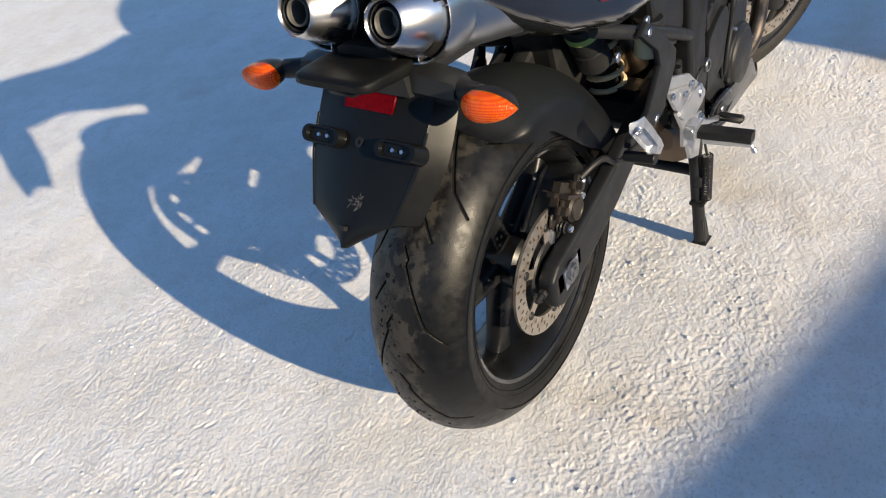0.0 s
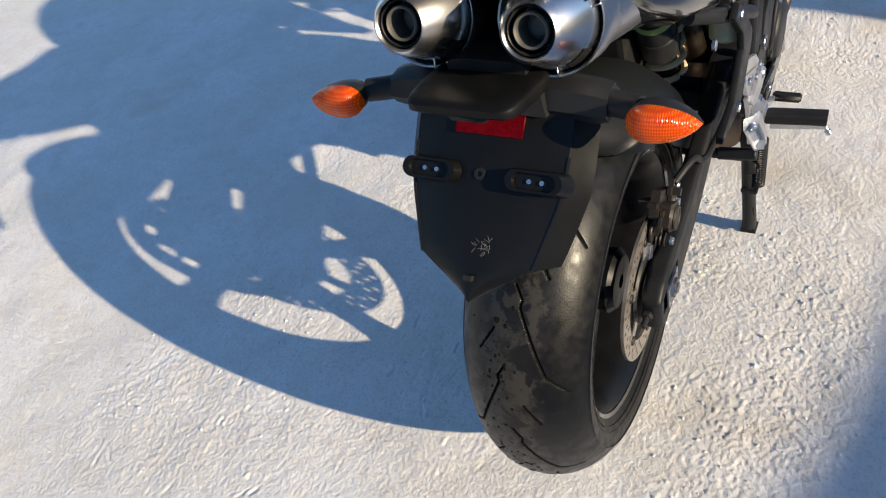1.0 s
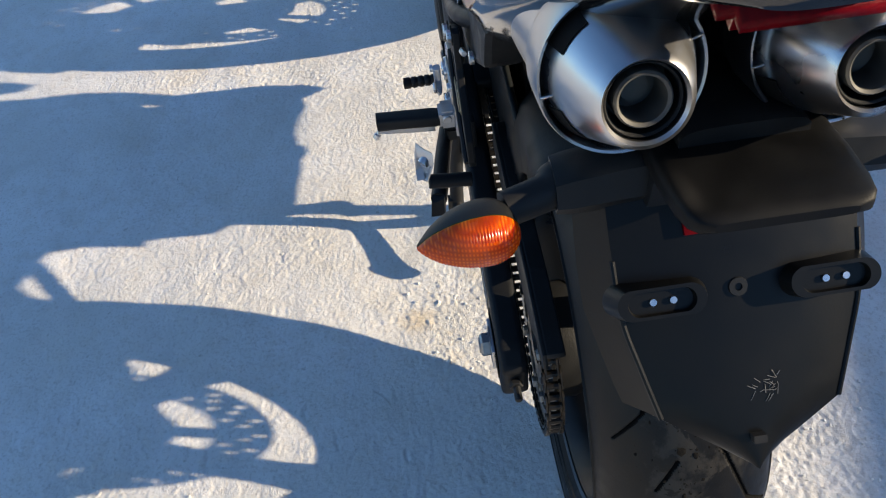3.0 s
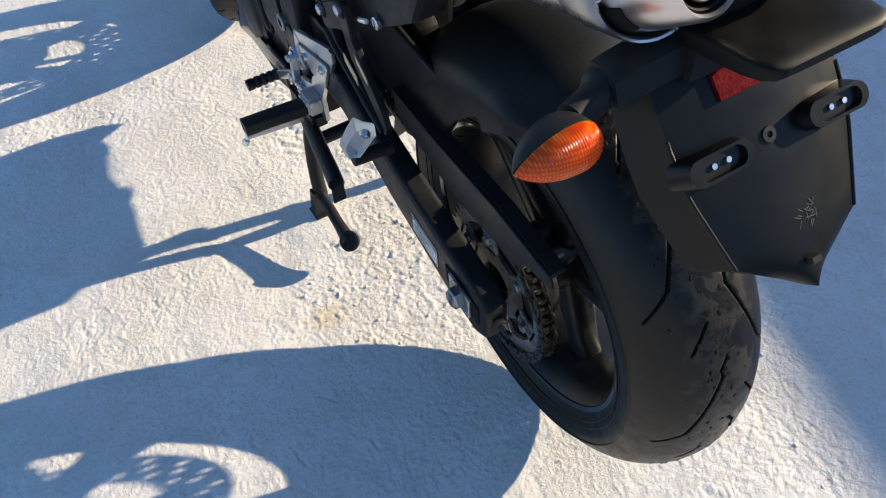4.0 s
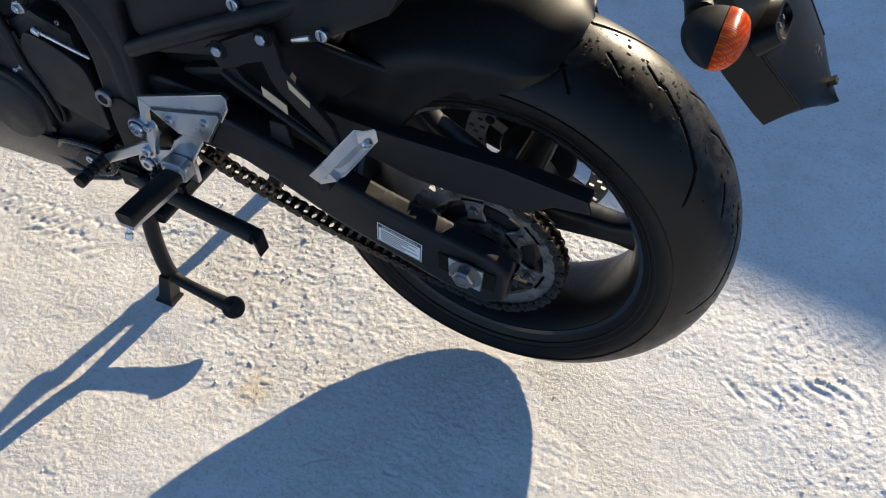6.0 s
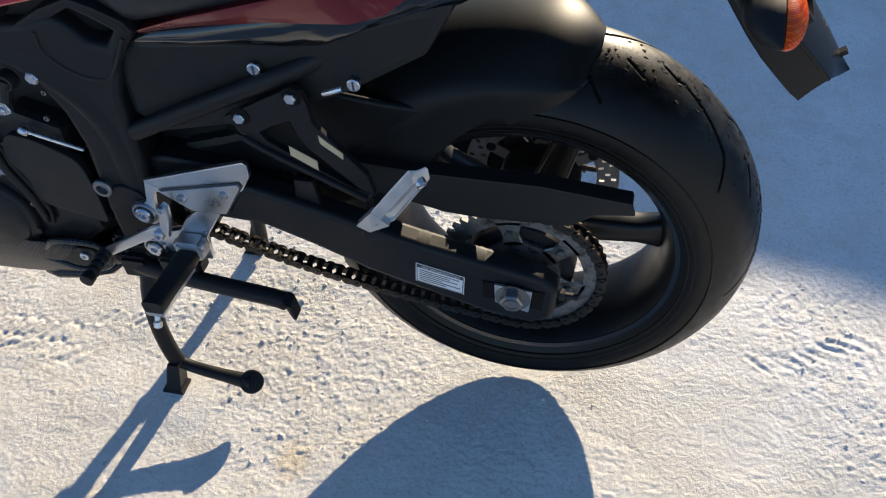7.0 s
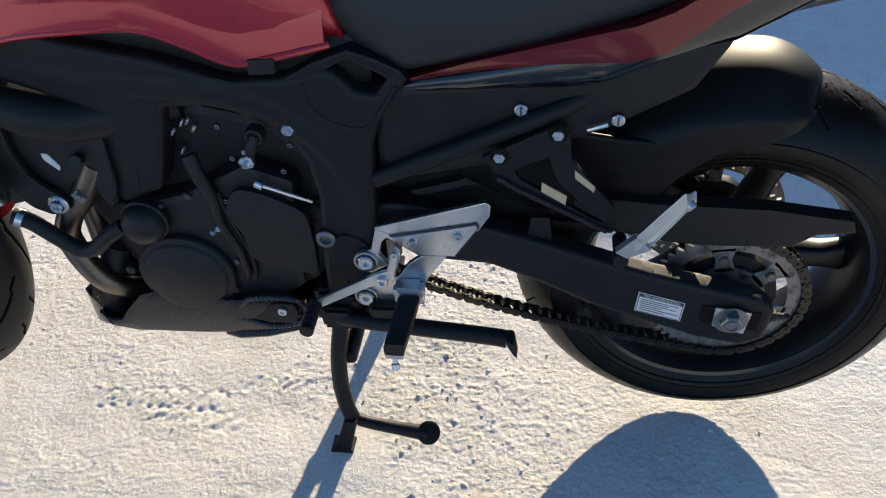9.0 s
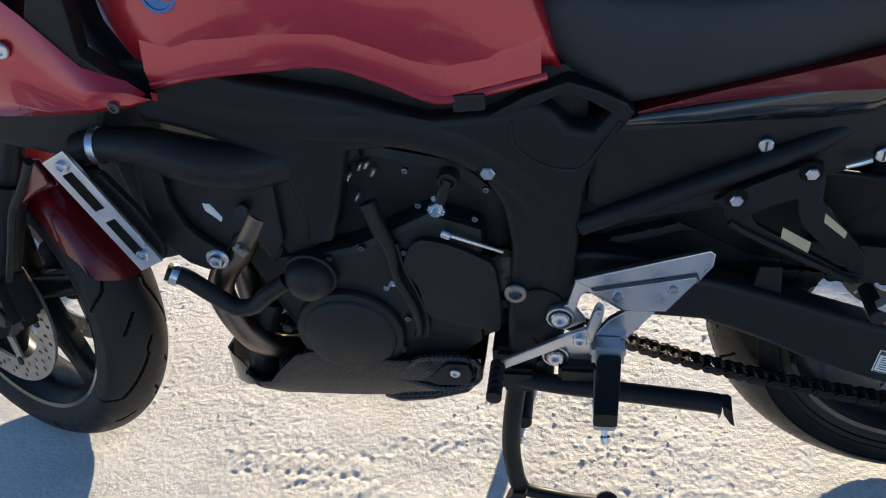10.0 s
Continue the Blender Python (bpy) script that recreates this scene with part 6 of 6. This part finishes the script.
part("hose_clamp", moved(lathe([(.013, -.005), (.0152, -.005), (.0152, .005), (.013, .005)], 24, True), along((1.050, .1825, .4975), (1.037, .181, .490))), zinc, bike)
part("water_pump", join(disc_at((.868, .12, .483), (.868, .20, .483), [(0, .070), (.014, .069), (.026, .063), (.032, .054), (.034, .044), (.037, .042), (.037, .036), (.034, .034), (.034, 0)], 40), cyl((.905, .12, .50), (.915, .15, .52), .013)), cast_dark, bike)
SIDE_PLATE = [(1.06, .675), (1.064, .64), (1.068, .60), (1.066, .565), (1.053, .532), (1.03, .508), (1.005, .497), (.985, .500), (.974, .517), (.980, .534), (1.000, .548), (1.018, .571), (1.028, .607), (1.026, .67)]
plate_ = part("radiator_side_plate", prism(SIDE_PLATE, .160, .172, .004), plastic, bike, "black plastic side plate of the radiator")
part("plate_screw", join(capbolt((.988, .172, .517), (0, 1, 0), .0105, .008), disc_at((.988, .170, .517), (.988, .18, .517), [(0, .004), (.014, .004), (.016, .002), (.016, 0)], 24)), zinc, plate_)
part("radiator_end_tank", prism([(1.135, .682), (1.090, .668), (1.060, .615), (1.040, .562), (1.045, .536), (1.070, .530)], .186, .198, .004), plastic, rad)
part("plate_backing", prism([(1.100, .700), (1.090, .60), (1.078, .553), (1.052, .533), (1.015, .511), (1.000, .492), (.984, .503), (.962, .548), (.945, .552), (.930, .535), (.915, .500), (.895, .540), (.890, .645), (.96, .68)], .148, .157, .003), cast_dark, plate_)
# flat white patch on the backing plate
part("white_patch", prism([(.9925, .599), (.9825, .598), (.9705, .577), (.9735, .570), (.9915, .588)], .157, .1585, 0), white_label, plate_, "small flat white patch")
part("hose_stub", cyl((.945, .12, .575), (.935, .172, .598), .009, 14), cast_dark, bike)
part("cylinder_cover", prism([(.962, .585), (.945, .625), (.86, .64), (.845, .53), (.875, .505), (.93, .508), (.962, .535)], .118, .146, .010, 3), cast_dark, bike, "dark cylinder head cover")


# front end
def steered(bm):
    return moved(bm, Matrix.Translation(FX) @ STEER @ Matrix.Translation(-FX))


front_wheel = cast_wheel("front_wheel", "black cast front wheel", 0.216, 0.050, 5, 160, 0.045, 0.05, 0.048, 0.036, 0.040)
front_wheel.matrix_basis = Matrix.Translation(FX) @ STEER
ty = new("tyre", tyre_mesh(0.296, 0.061, 0.218, TREAD, 0.225, 700, 90, skin=dry_rubber))
ty.parent = front_wheel
tagged(ty, "black front road tyre with angled grooves")
for s in (1, -1):
    part("brake_disc", drilled_disc(.105, .149, s * .072, .005, ((.116, 0), (.127, 3), (.138, 1))), disc_mat, front_wheel)
    disc_arms(front_wheel, .105, s * .072, .005, 5, .055)
    part("disc_carrier", lathe([(.02, s * .060), (.06, s * .060), (.062, s * .074), (.02, s * .074)], 36, True), cast_dark, front_wheel)
    part("axle_end", disc_at((0, s * .085, 0), (0, s * .112, 0), [(.007, .018), (.007, .026), (.013, .026), (.016, .022), (.018, 0)], 28), steel, front_wheel)
fork_dir = Vector((-.423, 0, .906))
for s in (1, -1):
    lo = FX + Vector((-.035, s * .098, -.02))
    fork = part("fork_leg", steered(join(tube([lo, lo + fork_dir * .10, lo + fork_dir * .34], [.024, .029, .029], 18), tube([lo + fork_dir * .34, lo + fork_dir * .72], .0215, 18))), cast_dark, bike, "dark telescopic fork leg")
    part("front_caliper", steered(join(box(1.345, s * .098, .365, .06, .055, .10, .014, 0, 20), cyl((1.35, s * .12, .40), (1.35, s * .132, .40), .016), cyl((1.338, s * .12, .345), (1.338, s * .132, .345), .016))), cast_dark, fork, "dark four-piston caliper")
for s in (1, -1):
    part("mudguard_wing", steered(prism([(1.30, .606), (1.215, .622), (1.185, .590), (1.24, .562), (1.295, .522), (1.35, .478), (1.385, .50), (1.37, .57)], min(s * .080, s * .092), max(s * .080, s * .092), .005, 3)), shaded_red, bike, "red side of the front mudguard over the fork, painted as shaded")
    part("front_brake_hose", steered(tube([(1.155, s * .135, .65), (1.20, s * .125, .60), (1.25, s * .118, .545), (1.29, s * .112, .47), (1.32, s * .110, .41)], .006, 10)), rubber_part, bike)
part("front_mudguard", steered(shell(25, 159, lambda u: .318 - .006 * max(0, (u - .9) / .1) ** 2, .068, lambda u: .268 + .030 * max(0, (u - .90) / .10) ** 2.2, .004, 56, 22, FX, False, 9.0)), shaded_red, bike, "red front mudguard, painted in a shaded tone", 50)
for s in (1, -1):
    part("side_fairing", loft([[(x, s * y, z) for x, y, z in r] for r in
         [[(.988, .186, .772), (.992, .193, .778), (.992, .193, .768), (.990, .186, .762)], [(1.02, .185, .755), (1.02, .198, .765), (1.02, .199, .780), (1.02, .186, .788)], [(1.07, .186, .748), (1.07, .203, .760), (1.07, .204, .785), (1.07, .187, .806)],
          [(1.12, .187, .744), (1.12, .207, .765), (1.12, .208, .81), (1.12, .188, .87)], [(1.20, .185, .742), (1.20, .206, .78), (1.20, .205, .86), (1.20, .185, .95)], [(1.32, .165, .76), (1.32, .185, .80), (1.32, .182, .90), (1.32, .16, 1.0)], [(1.46, .08, .82), (1.46, .10, .85), (1.46, .10, .95), (1.46, .08, 1.02)]]]), red_paint, bike, "red side fairing panel", 40)
    part("fairing_screw", capbolt((1.143, s * .207, .838), (0, s, 0), .010, .005), alu, bike)
    part("fairing_screw", capbolt((1.038, s * .200, .762), (0, s, 0), .007, .003), print_black, bike)
    part("inner_panel", prism([(1.10, .90), (1.145, .81), (1.09, .785), (1.02, .768), (1.0, .76), (1.035, .79), (1.068, .82), (1.062, .89)], min(s * .160, s * .186), max(s * .160, s * .186), .006), plastic, bike)
for s in (1, -1):
    part("inner_fairing", prism([(1.06, .765), (1.115, .66), (1.24, .69), (1.36, .76), (1.36, .86), (1.16, .84)], min(s * .135, s * .165), max(s * .135, s * .165), .01), plastic, bike)
part("headlamp_cowl", loft(body_rings([(1.20, .86, 1.06, .12, 3, .9, 1), (1.34, .83, 1.05, .14, 3, .85, 1), (1.46, .83, 1.00, .11, 3, .8, 1), (1.52, .86, .95, .06, 3, .8, 1)])), red_paint, bike)
bars = part("handlebar", join(tube([(1.12, .34, 1.02), (1.17, .22, 1.05), (1.17, 0, 1.04), (1.17, -.22, 1.05), (1.12, -.34, 1.02)], .012), box(1.17, 0, 1.0, .08, .20, .04, .01), cyl((1.15, 0, .80), (1.19, 0, 1.0), .03)), paint_black, bike)
for s in (1, -1):
    part("handlebar_grip", cyl((1.14, s * .27, 1.035), (1.10, s * .38, 1.00), .018), rubber_part, bars)
    part("mirror", join(tube([(1.30, s * .14, 1.04), (1.28, s * .24, 1.12), (1.27, s * .30, 1.16)], .008), loft([[(1.255 + dx, s * .33 + w * math.cos(a), 1.18 + .04 * k * math.sin(a)) for a in (2 * math.pi * i / 20 for i in range(20))] for dx, w, k in ((0, .06, .9), (.02, .065, 1), (.045, .035, .5))])), plastic, bike)
